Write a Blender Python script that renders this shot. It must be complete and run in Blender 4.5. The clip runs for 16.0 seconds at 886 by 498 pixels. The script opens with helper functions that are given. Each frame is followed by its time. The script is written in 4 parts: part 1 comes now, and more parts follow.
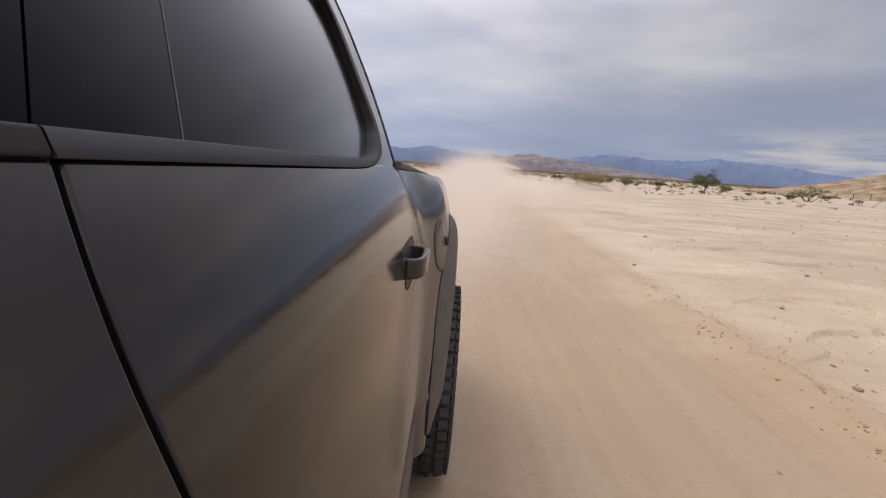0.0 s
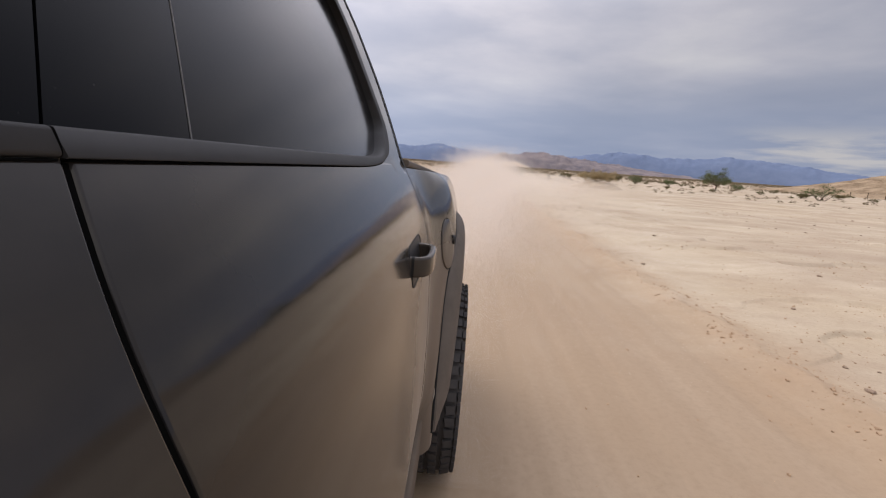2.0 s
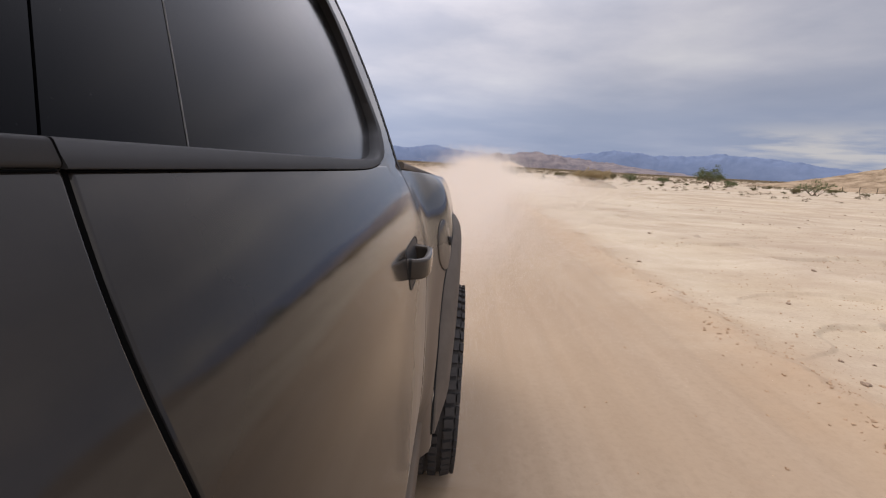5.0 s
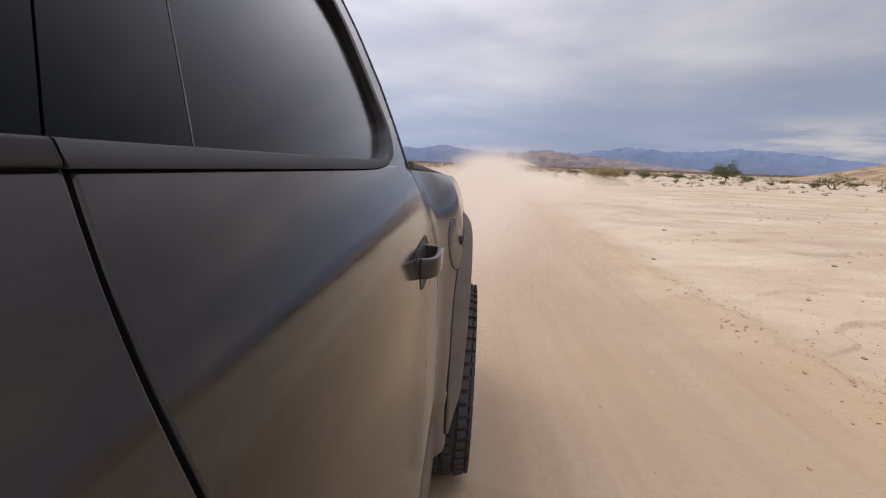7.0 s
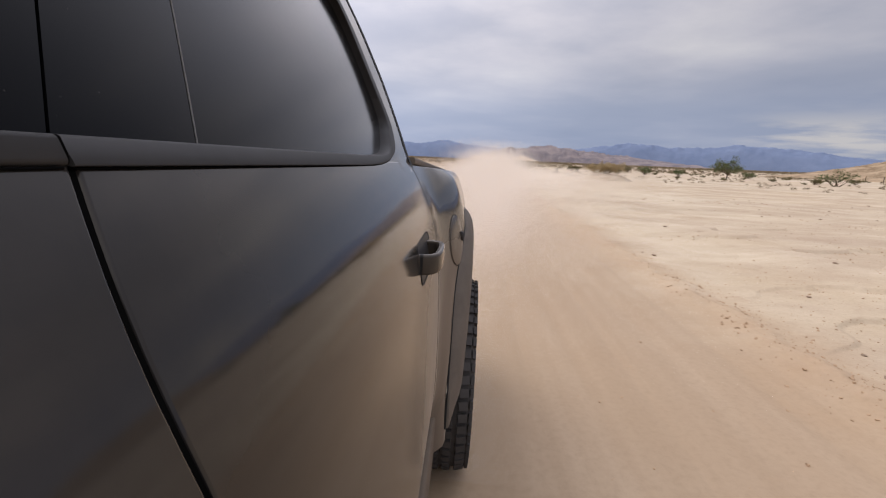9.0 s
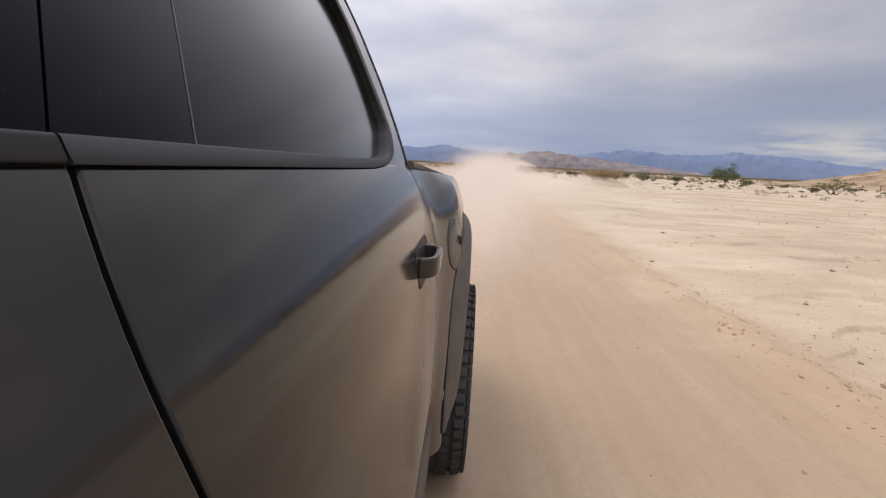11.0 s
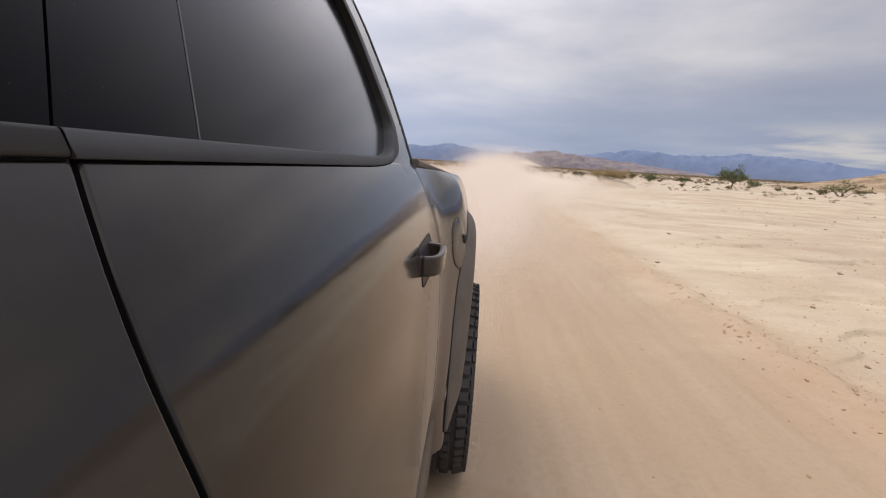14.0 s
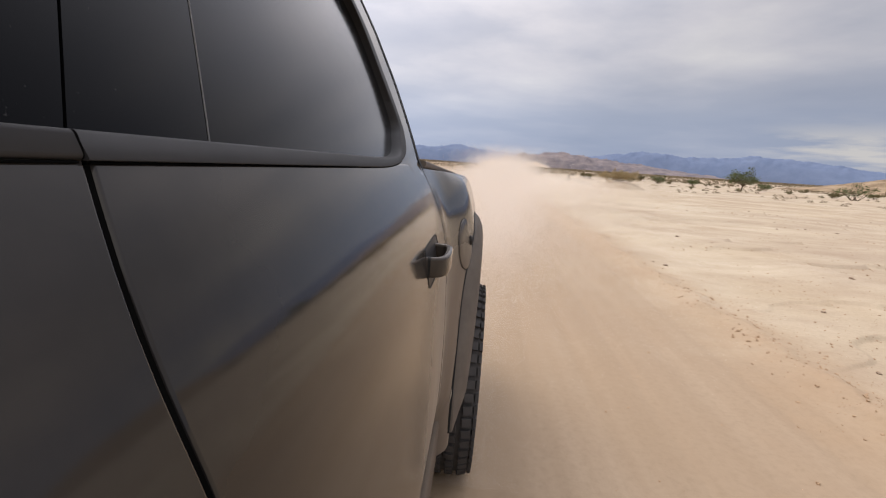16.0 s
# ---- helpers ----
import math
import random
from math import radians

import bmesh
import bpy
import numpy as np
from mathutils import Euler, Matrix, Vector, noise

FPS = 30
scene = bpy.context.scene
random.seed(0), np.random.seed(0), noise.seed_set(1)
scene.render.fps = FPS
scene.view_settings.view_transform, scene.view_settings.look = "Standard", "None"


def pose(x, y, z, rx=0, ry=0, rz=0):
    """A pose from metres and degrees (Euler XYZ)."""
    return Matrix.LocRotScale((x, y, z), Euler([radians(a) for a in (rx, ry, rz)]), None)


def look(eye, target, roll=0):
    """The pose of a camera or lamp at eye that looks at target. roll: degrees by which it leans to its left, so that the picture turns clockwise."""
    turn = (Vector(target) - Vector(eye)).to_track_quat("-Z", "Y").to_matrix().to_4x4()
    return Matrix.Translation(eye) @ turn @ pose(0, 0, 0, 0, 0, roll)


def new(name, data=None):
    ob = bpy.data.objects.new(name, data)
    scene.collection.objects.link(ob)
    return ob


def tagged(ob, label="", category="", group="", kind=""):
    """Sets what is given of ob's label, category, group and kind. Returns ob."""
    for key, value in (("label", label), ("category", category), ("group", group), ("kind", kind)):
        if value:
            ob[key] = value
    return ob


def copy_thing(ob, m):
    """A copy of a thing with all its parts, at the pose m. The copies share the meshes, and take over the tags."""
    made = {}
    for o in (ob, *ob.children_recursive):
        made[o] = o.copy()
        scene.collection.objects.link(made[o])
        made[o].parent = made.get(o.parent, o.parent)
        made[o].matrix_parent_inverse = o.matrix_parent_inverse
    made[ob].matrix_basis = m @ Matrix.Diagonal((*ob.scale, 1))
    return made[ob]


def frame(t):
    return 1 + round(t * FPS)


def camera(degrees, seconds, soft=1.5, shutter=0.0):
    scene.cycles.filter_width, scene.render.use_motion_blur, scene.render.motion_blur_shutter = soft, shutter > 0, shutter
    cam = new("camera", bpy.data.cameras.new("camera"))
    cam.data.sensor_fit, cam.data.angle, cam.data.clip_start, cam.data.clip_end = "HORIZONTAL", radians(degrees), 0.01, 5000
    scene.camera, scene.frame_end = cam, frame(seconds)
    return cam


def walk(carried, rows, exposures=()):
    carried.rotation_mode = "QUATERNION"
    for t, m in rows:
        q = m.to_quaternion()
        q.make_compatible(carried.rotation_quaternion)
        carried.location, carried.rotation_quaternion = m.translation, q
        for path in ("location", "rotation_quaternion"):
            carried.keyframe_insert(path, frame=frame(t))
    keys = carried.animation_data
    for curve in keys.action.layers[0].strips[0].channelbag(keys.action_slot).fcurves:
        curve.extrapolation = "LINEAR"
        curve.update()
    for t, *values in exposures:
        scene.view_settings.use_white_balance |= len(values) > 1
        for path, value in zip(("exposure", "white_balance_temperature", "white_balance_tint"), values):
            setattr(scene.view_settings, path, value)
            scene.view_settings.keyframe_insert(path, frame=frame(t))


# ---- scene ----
cam = camera(88.0, 16.0, soft=1.1)
# The truck stands at rest; the camera is fixed beside its door and only shakes a little. +y is towards the tailgate.
PATH = [
    (0, -0.0035, 0.0011, 1.3691, 79.85, -4.8, 1.4),
    (0.5, -0.0032, 0.0017, 1.3696, 79.58, -4.86, 1.97),
    (1, -0.0005, -0.003, 1.3712, 79.53, -4.68, 1.61),
    (1.5, -0.0011, -0.0013, 1.3704, 79.58, -4.66, 1.7),
    (2, -0.0015, 0.0001, 1.3702, 79.51, -4.91, 2.4),
    (2.5, -0.0036, 0.002, 1.3699, 79.64, -5.13, 2.56),
    (3, 0.0008, -0.0029, 1.3715, 79.62, -3.8, 2.41),
    (3.5, -0.0004, -0.0003, 1.3695, 79.87, -3.7, 1.7),
    (4, -0.0022, -0.0037, 1.3716, 79.52, -3.71, 1.26),
    (6.5, -0.0031, 0.0029, 1.3701, 79.98, -3.95, 3.24),
    (7, 0.0015, 0.0013, 1.3692, 79.61, -3.04, 3.14),
    (7.5, -0.0004, -0.0001, 1.3707, 79.28, -3.65, 2.76),
    (8, -0.0018, 0.0045, 1.369, 79.46, -3.11, 3.46),
    (8.5, 0.0009, 0.0009, 1.3702, 79.28, -2.89, 3.59),
    (9, -0.0002, 0.0012, 1.3704, 79.03, -3.24, 3.25),
    (11.5, 0.0014, -0.0011, 1.3695, 79.64, -3.84, 3.2),
    (12, -0, 0.0003, 1.3697, 78.72, -3.62, 3.46),
    (12.5, 0.0047, -0.0037, 1.3705, 78.27, -0.96, 3.84),
    (13, 0.0009, 0.0007, 1.3694, 79.74, -3.37, 3.95),
    (13.5, 0.002, 0.0002, 1.3699, 79.13, -4.1, 4.19),
    (14, 0.003, -0.0002, 1.3691, 79.38, -4.25, 3.82),
    (14.5, 0.0009, -0.0011, 1.3701, 79.48, -4.62, 3.69),
    (15, 0.001, -0.0006, 1.3701, 79.44, -4.74, 4.19),
    (15.5, 0.001, 0.0022, 1.3691, 79.46, -4.51, 4.24),
    (16, 0.0037, -0.0012, 1.3703, 79.4, -4.59, 4.75),
]
# the truck, and the camera on it, lean a little to the driver's side
LEANING = Matrix.Translation((-1, 0, 0)) @ pose(0, 0, 0, 0, 0.75, 0) @ Matrix.Translation((1, 0, 0))
walk(cam, [(t, LEANING @ pose(x, y, z, rx, ry, rz)) for t, x, y, z, rx, ry, rz in PATH], exposures=((0.0, -0.08, 6500, 10), (2.0, -0.08, 6500, 10), (4.2, -0.03, 6500, 10), (6.3, 0.0, 6500, 10), (9.2, 0.0, 6520, 10), (11.5, 0.08, 6570, 9), (14.0, 0.09, 6640, 8.5), (16.0, 0.10, 6690, 8)))

EYE = 1.37          # height of the camera over the ground
MID = -1.0          # the truck's centre line
AXLE_R, AXLE_F = 1.98, -1.70
TYRE = 0.43


# ---- small helpers ----
def nodes_of(name):
    m = bpy.data.materials.new(name)
    m.use_nodes = True
    return m, m.node_tree.nodes, m.node_tree.links


def ramp(n, l, fac, stops):
    r = n.new("ShaderNodeValToRGB")
    e = r.color_ramp.elements
    while len(e) < len(stops):
        e.new(0.5)
    for k, (p, c) in enumerate(stops):
        e[k].position = p
        e[k].color = (*c, 1) if len(c) == 3 else c
    l.new(fac, r.inputs[0])
    return r.outputs[0]


def coords(n, l, scale=(1, 1, 1), kind="Object", rot=(0, 0, 0)):
    t = n.new("ShaderNodeTexCoord")
    m = n.new("ShaderNodeMapping")
    m.inputs["Scale"].default_value = scale
    m.inputs["Rotation"].default_value = rot
    l.new(t.outputs[kind], m.inputs[0])
    return m.outputs[0]


def noise_tex(n, l, vec, scale, detail=4.0, rough=0.55, out="Fac"):
    t = n.new("ShaderNodeTexNoise")
    t.inputs["Scale"].default_value = scale
    t.inputs["Detail"].default_value = detail
    t.inputs["Roughness"].default_value = rough
    l.new(vec, t.inputs["Vector"])
    return t.outputs[out]


def blend(n, l, fac, a, b, kind="MIX"):
    m = n.new("ShaderNodeMix")
    m.data_type, m.blend_type = "RGBA", kind
    for sock, v in ((m.inputs[0], fac), (m.inputs[6], a), (m.inputs[7], b)):
        if isinstance(v, (int, float)):
            sock.default_value = v
        elif isinstance(v, tuple):
            sock.default_value = (*v, 1)
        else:
            l.new(v, sock)
    return m.outputs[2]


def calc(n, l, op, a, b=0.0, c=0.0):
    m = n.new("ShaderNodeMath")
    m.operation = op
    for sock, v in zip(m.inputs, (a, b, c)):
        if isinstance(v, (int, float)):
            sock.default_value = v
        else:
            l.new(v, sock)
    return m.outputs[0]


def bump(n, l, height, strength, distance):
    b = n.new("ShaderNodeBump")
    b.inputs["Strength"].default_value = strength
    b.inputs["Distance"].default_value = distance
    l.new(height, b.inputs["Height"])
    return b.outputs[0]


def part(name, bm, mat, parent, label="", smooth=35):
    """One bmesh as one mesh object under a thing or a part."""
    me = bpy.data.meshes.new(name)
    bmesh.ops.recalc_face_normals(bm, faces=bm.faces)
    bm.to_mesh(me)
    bm.free()
    if smooth:
        me.shade_smooth()
        me.set_sharp_from_angle(angle=radians(smooth))
    me.materials.append(mat)
    ob = new(name, me)
    if parent is not None:
        ob.parent = parent
    if label:
        ob["label"] = label
    return ob


def from_arrays(name, verts, faces, mat, parent=None, smooth=True):
    me = bpy.data.meshes.new(name)
    me.from_pydata(verts, [], faces)
    if smooth:
        me.shade_smooth()
    me.materials.append(mat)
    ob = new(name, me)
    if parent is not None:
        ob.parent = parent
    return ob


def grid_faces(bm, rows, closed=False):
    for a, b in zip(rows[:-1], rows[1:]):
        k = len(a)
        for i in range(k if closed else k - 1):
            j = (i + 1) % k
            if len({a[i], a[j], b[j], b[i]}) == 4:
                bm.faces.new((a[i], a[j], b[j], b[i]))


def box(bm, x0, x1, y0, y1, z0, z1, bevel=0.0):
    vs = [bm.verts.new((x, y, z)) for x in (x0, x1) for y in (y0, y1) for z in (z0, z1)]
    fs = [bm.faces.new([vs[i] for i in q]) for q in ((0, 1, 3, 2), (4, 6, 7, 5), (0, 4, 5, 1), (2, 3, 7, 6), (0, 2, 6, 4), (1, 5, 7, 3))]
    if bevel:
        edges = list({e for f in fs for e in f.edges})
        bmesh.ops.bevel(bm, geom=edges, offset=bevel, segments=2, affect="EDGES")


def value_noise(x, y, seed=0):
    """Smooth noise on arrays, 0 to 1."""
    xi, yi = np.floor(x), np.floor(y)
    fx, fy = x - xi, y - yi
    fx, fy = fx * fx * (3 - 2 * fx), fy * fy * (3 - 2 * fy)

    def h(a, b):
        s = np.sin(a * 127.1 + b * 311.7 + seed * 74.7) * 43758.5453
        return s - np.floor(s)
    top = h(xi, yi) * (1 - fx) + h(xi + 1, yi) * fx
    low = h(xi, yi + 1) * (1 - fx) + h(xi + 1, yi + 1) * fx
    return top * (1 - fy) + low * fy


def fbm(x, y, octaves=4, seed=0):
    s, a, tot = 0.0, 1.0, 0.0
    for k in range(octaves):
        s = s + a * value_noise(x * 2 ** k, y * 2 ** k, seed + k * 3)
        tot += a
        a *= 0.5
    return s / tot


def smooth_step(a, b, v):
    t = np.clip((v - a) / (b - a), 0, 1)
    return t * t * (3 - 2 * t)


# ---- sky and sun ----
SUN_EL, SUN_AZ = radians(46), radians(-38)     # azimuth from +y towards +x
world = bpy.data.worlds.new("overcast_sky")
scene.world = world
world.use_nodes = True
wn, wl = world.node_tree.nodes, world.node_tree.links
wn.clear()
w_out = wn.new("ShaderNodeOutputWorld")
sky = wn.new("ShaderNodeTexSky")
sky.sky_type, sky.sun_disc = "NISHITA", False
sky.sun_elevation, sky.sun_rotation = SUN_EL, SUN_AZ
sky.dust_density = 3.0
w_tc = wn.new("ShaderNodeTexCoord")
w_sep = wn.new("ShaderNodeSeparateXYZ")
wl.new(w_tc.outputs["Generated"], w_sep.inputs[0])
up = calc(wn, wl, "MAXIMUM", w_sep.outputs[2], 0.0)
# cloud deck: directions cast on a flat ceiling, so that clouds flatten towards the horizon
den = calc(wn, wl, "ADD", up, 0.10)
cx = calc(wn, wl, "DIVIDE", w_sep.outputs[0], den)
cy = calc(wn, wl, "DIVIDE", w_sep.outputs[1], den)
w_com = wn.new("ShaderNodeCombineXYZ")
wl.new(cx, w_com.inputs[0])
wl.new(cy, w_com.inputs[1])
big = noise_tex(wn, wl, w_com.outputs[0], 0.40, 3.0, 0.5)
fine = noise_tex(wn, wl, w_com.outputs[0], 1.1, 6.0, 0.55)
cloud = calc(wn, wl, "ADD", calc(wn, wl, "MULTIPLY", big, 0.74), calc(wn, wl, "MULTIPLY", fine, 0.26))
deck = ramp(wn, wl, cloud, [(0.36, (0.34, 0.37, 0.48)), (0.47, (0.46, 0.475, 0.57)), (0.54, (0.62, 0.61, 0.68)), (0.64, (0.86, 0.83, 0.84))])
# blue-grey rain band low over the horizon
low = ramp(wn, wl, up, [(0.0, (0.40, 0.46, 0.62)), (0.05, (0.33, 0.405, 0.60)), (0.12, (0.37, 0.43, 0.595)), (0.22, (0.48, 0.50, 0.60))])
low_amount = ramp(wn, wl, up, [(0.02, (0.8, 0.8, 0.8)), (0.11, (0.72, 0.72, 0.72)), (0.19, (0.35, 0.35, 0.35)), (0.28, (0.0, 0.0, 0.0))])
deck = blend(wn, wl, low_amount, deck, low)
# a bright break between the clouds low over the plain
far_way = Vector((math.sin(radians(38)), math.cos(radians(38)), 0.068)).normalized()
dot2 = wn.new("ShaderNodeVectorMath")
dot2.operation = "DOT_PRODUCT"
wl.new(w_tc.outputs["Generated"], dot2.inputs[0])
dot2.inputs[1].default_value = far_way
rift = calc(wn, wl, "MULTIPLY", ramp(wn, wl, dot2.outputs["Value"], [(0.985, (0, 0, 0)), (0.9985, (1, 1, 1))]), ramp(wn, wl, fine, [(0.42, (0.03, 0.03, 0.03)), (0.60, (0.75, 0.75, 0.75))]))
rift = calc(wn, wl, "MULTIPLY", rift, ramp(wn, wl, up, [(0.02, (0.4, 0.4, 0.4)), (0.05, (1, 1, 1)), (0.075, (1, 1, 1)), (0.11, (0.1, 0.1, 0.1))]))
deck = blend(wn, wl, rift, deck, (0.80, 0.76, 0.73))
# thinner cloud, and so more light, towards the sun and overhead
sun_way = Vector((math.sin(SUN_AZ) * math.cos(SUN_EL), math.cos(SUN_AZ) * math.cos(SUN_EL), math.sin(SUN_EL)))
dot = wn.new("ShaderNodeVectorMath")
dot.operation = "DOT_PRODUCT"
wl.new(w_tc.outputs["Generated"], dot.inputs[0])
dot.inputs[1].default_value = sun_way
near_sun = ramp(wn, wl, dot.outputs["Value"], [(0.0, (0.93, 0.93, 0.93)), (0.25, (0.92, 0.92, 0.925)), (0.5, (1.02, 1.02, 1.02)), (0.72, (1.42, 1.40, 1.38)), (1.0, (2.6, 2.5, 2.4))])
overhead = ramp(wn, wl, up, [(0.30, (1.0, 1.0, 1.0)), (0.43, (1.5, 1.49, 1.48)), (0.6, (2.02, 2.0, 1.97)), (0.95, (2.2, 2.17, 2.14))])
deck = blend(wn, wl, 1.0, deck, near_sun, "MULTIPLY")
deck = blend(wn, wl, 1.0, deck, overhead, "MULTIPLY")
bg_cloud = wn.new("ShaderNodeBackground")
wl.new(deck, bg_cloud.inputs[0])
bg_cloud.inputs[1].default_value = 0.90
bg_sky = wn.new("ShaderNodeBackground")
wl.new(sky.outputs[0], bg_sky.inputs[0])
bg_sky.inputs[1].default_value = 0.05
w_add = wn.new("ShaderNodeMixShader")
w_add.inputs[0].default_value = 0.9
wl.new(bg_sky.outputs[0], w_add.inputs[1])
wl.new(bg_cloud.outputs[0], w_add.inputs[2])
wl.new(w_add.outputs[0], w_out.inputs[0])

sun = new("sun", bpy.data.lights.new("sun", "SUN"))
sun.data.energy, sun.data.angle, sun.data.color = 0.93, radians(25), (1.0, 0.95, 0.88)
sun.matrix_world = look((0, 0, 50), Vector((0, 0, 50)) - sun_way)


# ---- materials ----
def make_paint(name, base, amount, rough, reach=(0.30, 1.45), rise=(-0.06, -0.42)):
    """Satin grey clear-coated paint with a thin uneven film of desert dust, and sky and sand light painted in."""
    m, n, l = nodes_of(name)
    n.clear()
    v = coords(n, l)
    mottle = noise_tex(n, l, v, 9.0, 5.0, 0.6)
    streak = noise_tex(n, l, coords(n, l, (3, 0.6, 14)), 2.2, 5.0, 0.6)
    paint = ramp(n, l, mottle, [(0.3, tuple(c * 0.92 for c in base)), (0.7, tuple(c * 1.08 for c in base))])
    film = ramp(n, l, calc(n, l, "MULTIPLY", mottle, streak), [(0.12, (0.002, 0.002, 0.002)), (0.42, (0.03, 0.03, 0.03))])
    sep = n.new("ShaderNodeSeparateXYZ")
    l.new(v, sep.inputs[0])
    spray_and_sheen = None      # wheel-thrown dust on the flank, with the sand's reflected tan painted in
    for sock, lo, hi in ((sep.outputs[1], *reach), (sep.outputs[2], EYE + rise[0], EYE + rise[1])):
        r = n.new("ShaderNodeMapRange")
        r.interpolation_type = "SMOOTHSTEP"
        r.inputs["From Min"].default_value, r.inputs["From Max"].default_value = lo, hi
        l.new(sock, r.inputs["Value"])
        spray_and_sheen = r.outputs[0] if spray_and_sheen is None else calc(n, l, "MULTIPLY", spray_and_sheen, r.outputs[0])
    spray_and_sheen = calc(n, l, "MULTIPLY", spray_and_sheen, calc(n, l, "ADD", 0.58, calc(n, l, "MULTIPLY", mottle, 0.45)))
    film = calc(n, l, "ADD", film, spray_and_sheen)
    geo = n.new("ShaderNodeNewGeometry")      # lighter tan painted where the sheet leans upwards, for the sky's light
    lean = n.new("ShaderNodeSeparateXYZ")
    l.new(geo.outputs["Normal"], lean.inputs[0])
    skyward_tone = calc(n, l, "MULTIPLY", calc(n, l, "MAXIMUM", lean.outputs[2], 0.0), calc(n, l, "ADD", 0.07, calc(n, l, "MULTIPLY", mottle, 0.17)))
    col = blend(n, l, calc(n, l, "ADD", film, skyward_tone), paint, (0.225, 0.175, 0.132))
    diff = n.new("ShaderNodeBsdfDiffuse")
    l.new(col, diff.inputs[0])
    gl = n.new("ShaderNodeBsdfGlossy")
    gl.inputs[0].default_value = (0.97, 0.95, 0.915, 1)
    l.new(calc(n, l, "ADD", rough, calc(n, l, "MULTIPLY", film, 0.55)), gl.inputs["Roughness"])
    wave = bump(n, l, noise_tex(n, l, v, 3.0, 1.0, 0.4), 0.02, 0.02)
    l.new(wave, gl.inputs["Normal"])
    fr = n.new("ShaderNodeFresnel")
    fr.inputs[0].default_value = 1.31
    mix = n.new("ShaderNodeMixShader")
    l.new(calc(n, l, "MULTIPLY", calc(n, l, "MULTIPLY_ADD", fr.outputs[0], amount, 0.004), calc(n, l, "SUBTRACT", 1.0, calc(n, l, "MULTIPLY", spray_and_sheen, 0.92))), mix.inputs[0])
    l.new(diff.outputs[0], mix.inputs[1])
    l.new(gl.outputs[0], mix.inputs[2])
    out = n.new("ShaderNodeOutputMaterial")
    l.new(mix.outputs[0], out.inputs[0])
    return m


def make_plain(name, base, rough=0.6, spread=0.2, scale=30.0, metal=0.0, spec=0.4, rel=0.0, relief=120.0):
    m, n, l = nodes_of(name)
    b = n["Principled BSDF"]
    v = coords(n, l)
    t = noise_tex(n, l, v, scale, 5.0, 0.6)
    t2 = noise_tex(n, l, v, scale * 0.17, 3.0, 0.5)
    f = calc(n, l, "ADD", calc(n, l, "MULTIPLY", t, 0.6), calc(n, l, "MULTIPLY", t2, 0.4))
    l.new(ramp(n, l, f, [(0.3, tuple(c * (1 - spread) for c in base)), (0.7, tuple(c * (1 + spread) for c in base))]), b.inputs["Base Color"])
    b.inputs["Roughness"].default_value = rough
    b.inputs["Metallic"].default_value = metal
    b.inputs["Specular IOR Level"].default_value = spec
    if rel:
        l.new(bump(n, l, noise_tex(n, l, v, relief, 3.0, 0.6), 0.5, rel), b.inputs["Normal"])
    return m


def make_glass(name):
    """Near-black privacy glass: a dark body with a clear surface reflection."""
    m, n, l = nodes_of(name)
    n.clear()
    v = coords(n, l)
    diff = n.new("ShaderNodeBsdfDiffuse")
    specks = noise_tex(n, l, v, 420.0, 2.0, 0.5)
    l.new(ramp(n, l, specks, [(0.735, (0.003, 0.003, 0.0035)), (0.83, (0.05, 0.048, 0.046))]), diff.inputs[0])
    gl = n.new("ShaderNodeBsdfGlossy")
    gl.inputs["Roughness"].default_value = 0.12
    fr = n.new("ShaderNodeFresnel")
    fr.inputs[0].default_value = 1.17
    k = calc(n, l, "MAXIMUM", calc(n, l, "MULTIPLY_ADD", fr.outputs[0], 1.88, -0.0065), 0.002)
    mix = n.new("ShaderNodeMixShader")
    l.new(k, mix.inputs[0])
    l.new(diff.outputs[0], mix.inputs[1])
    l.new(gl.outputs[0], mix.inputs[2])
    out = n.new("ShaderNodeOutputMaterial")
    l.new(mix.outputs[0], out.inputs[0])
    return m


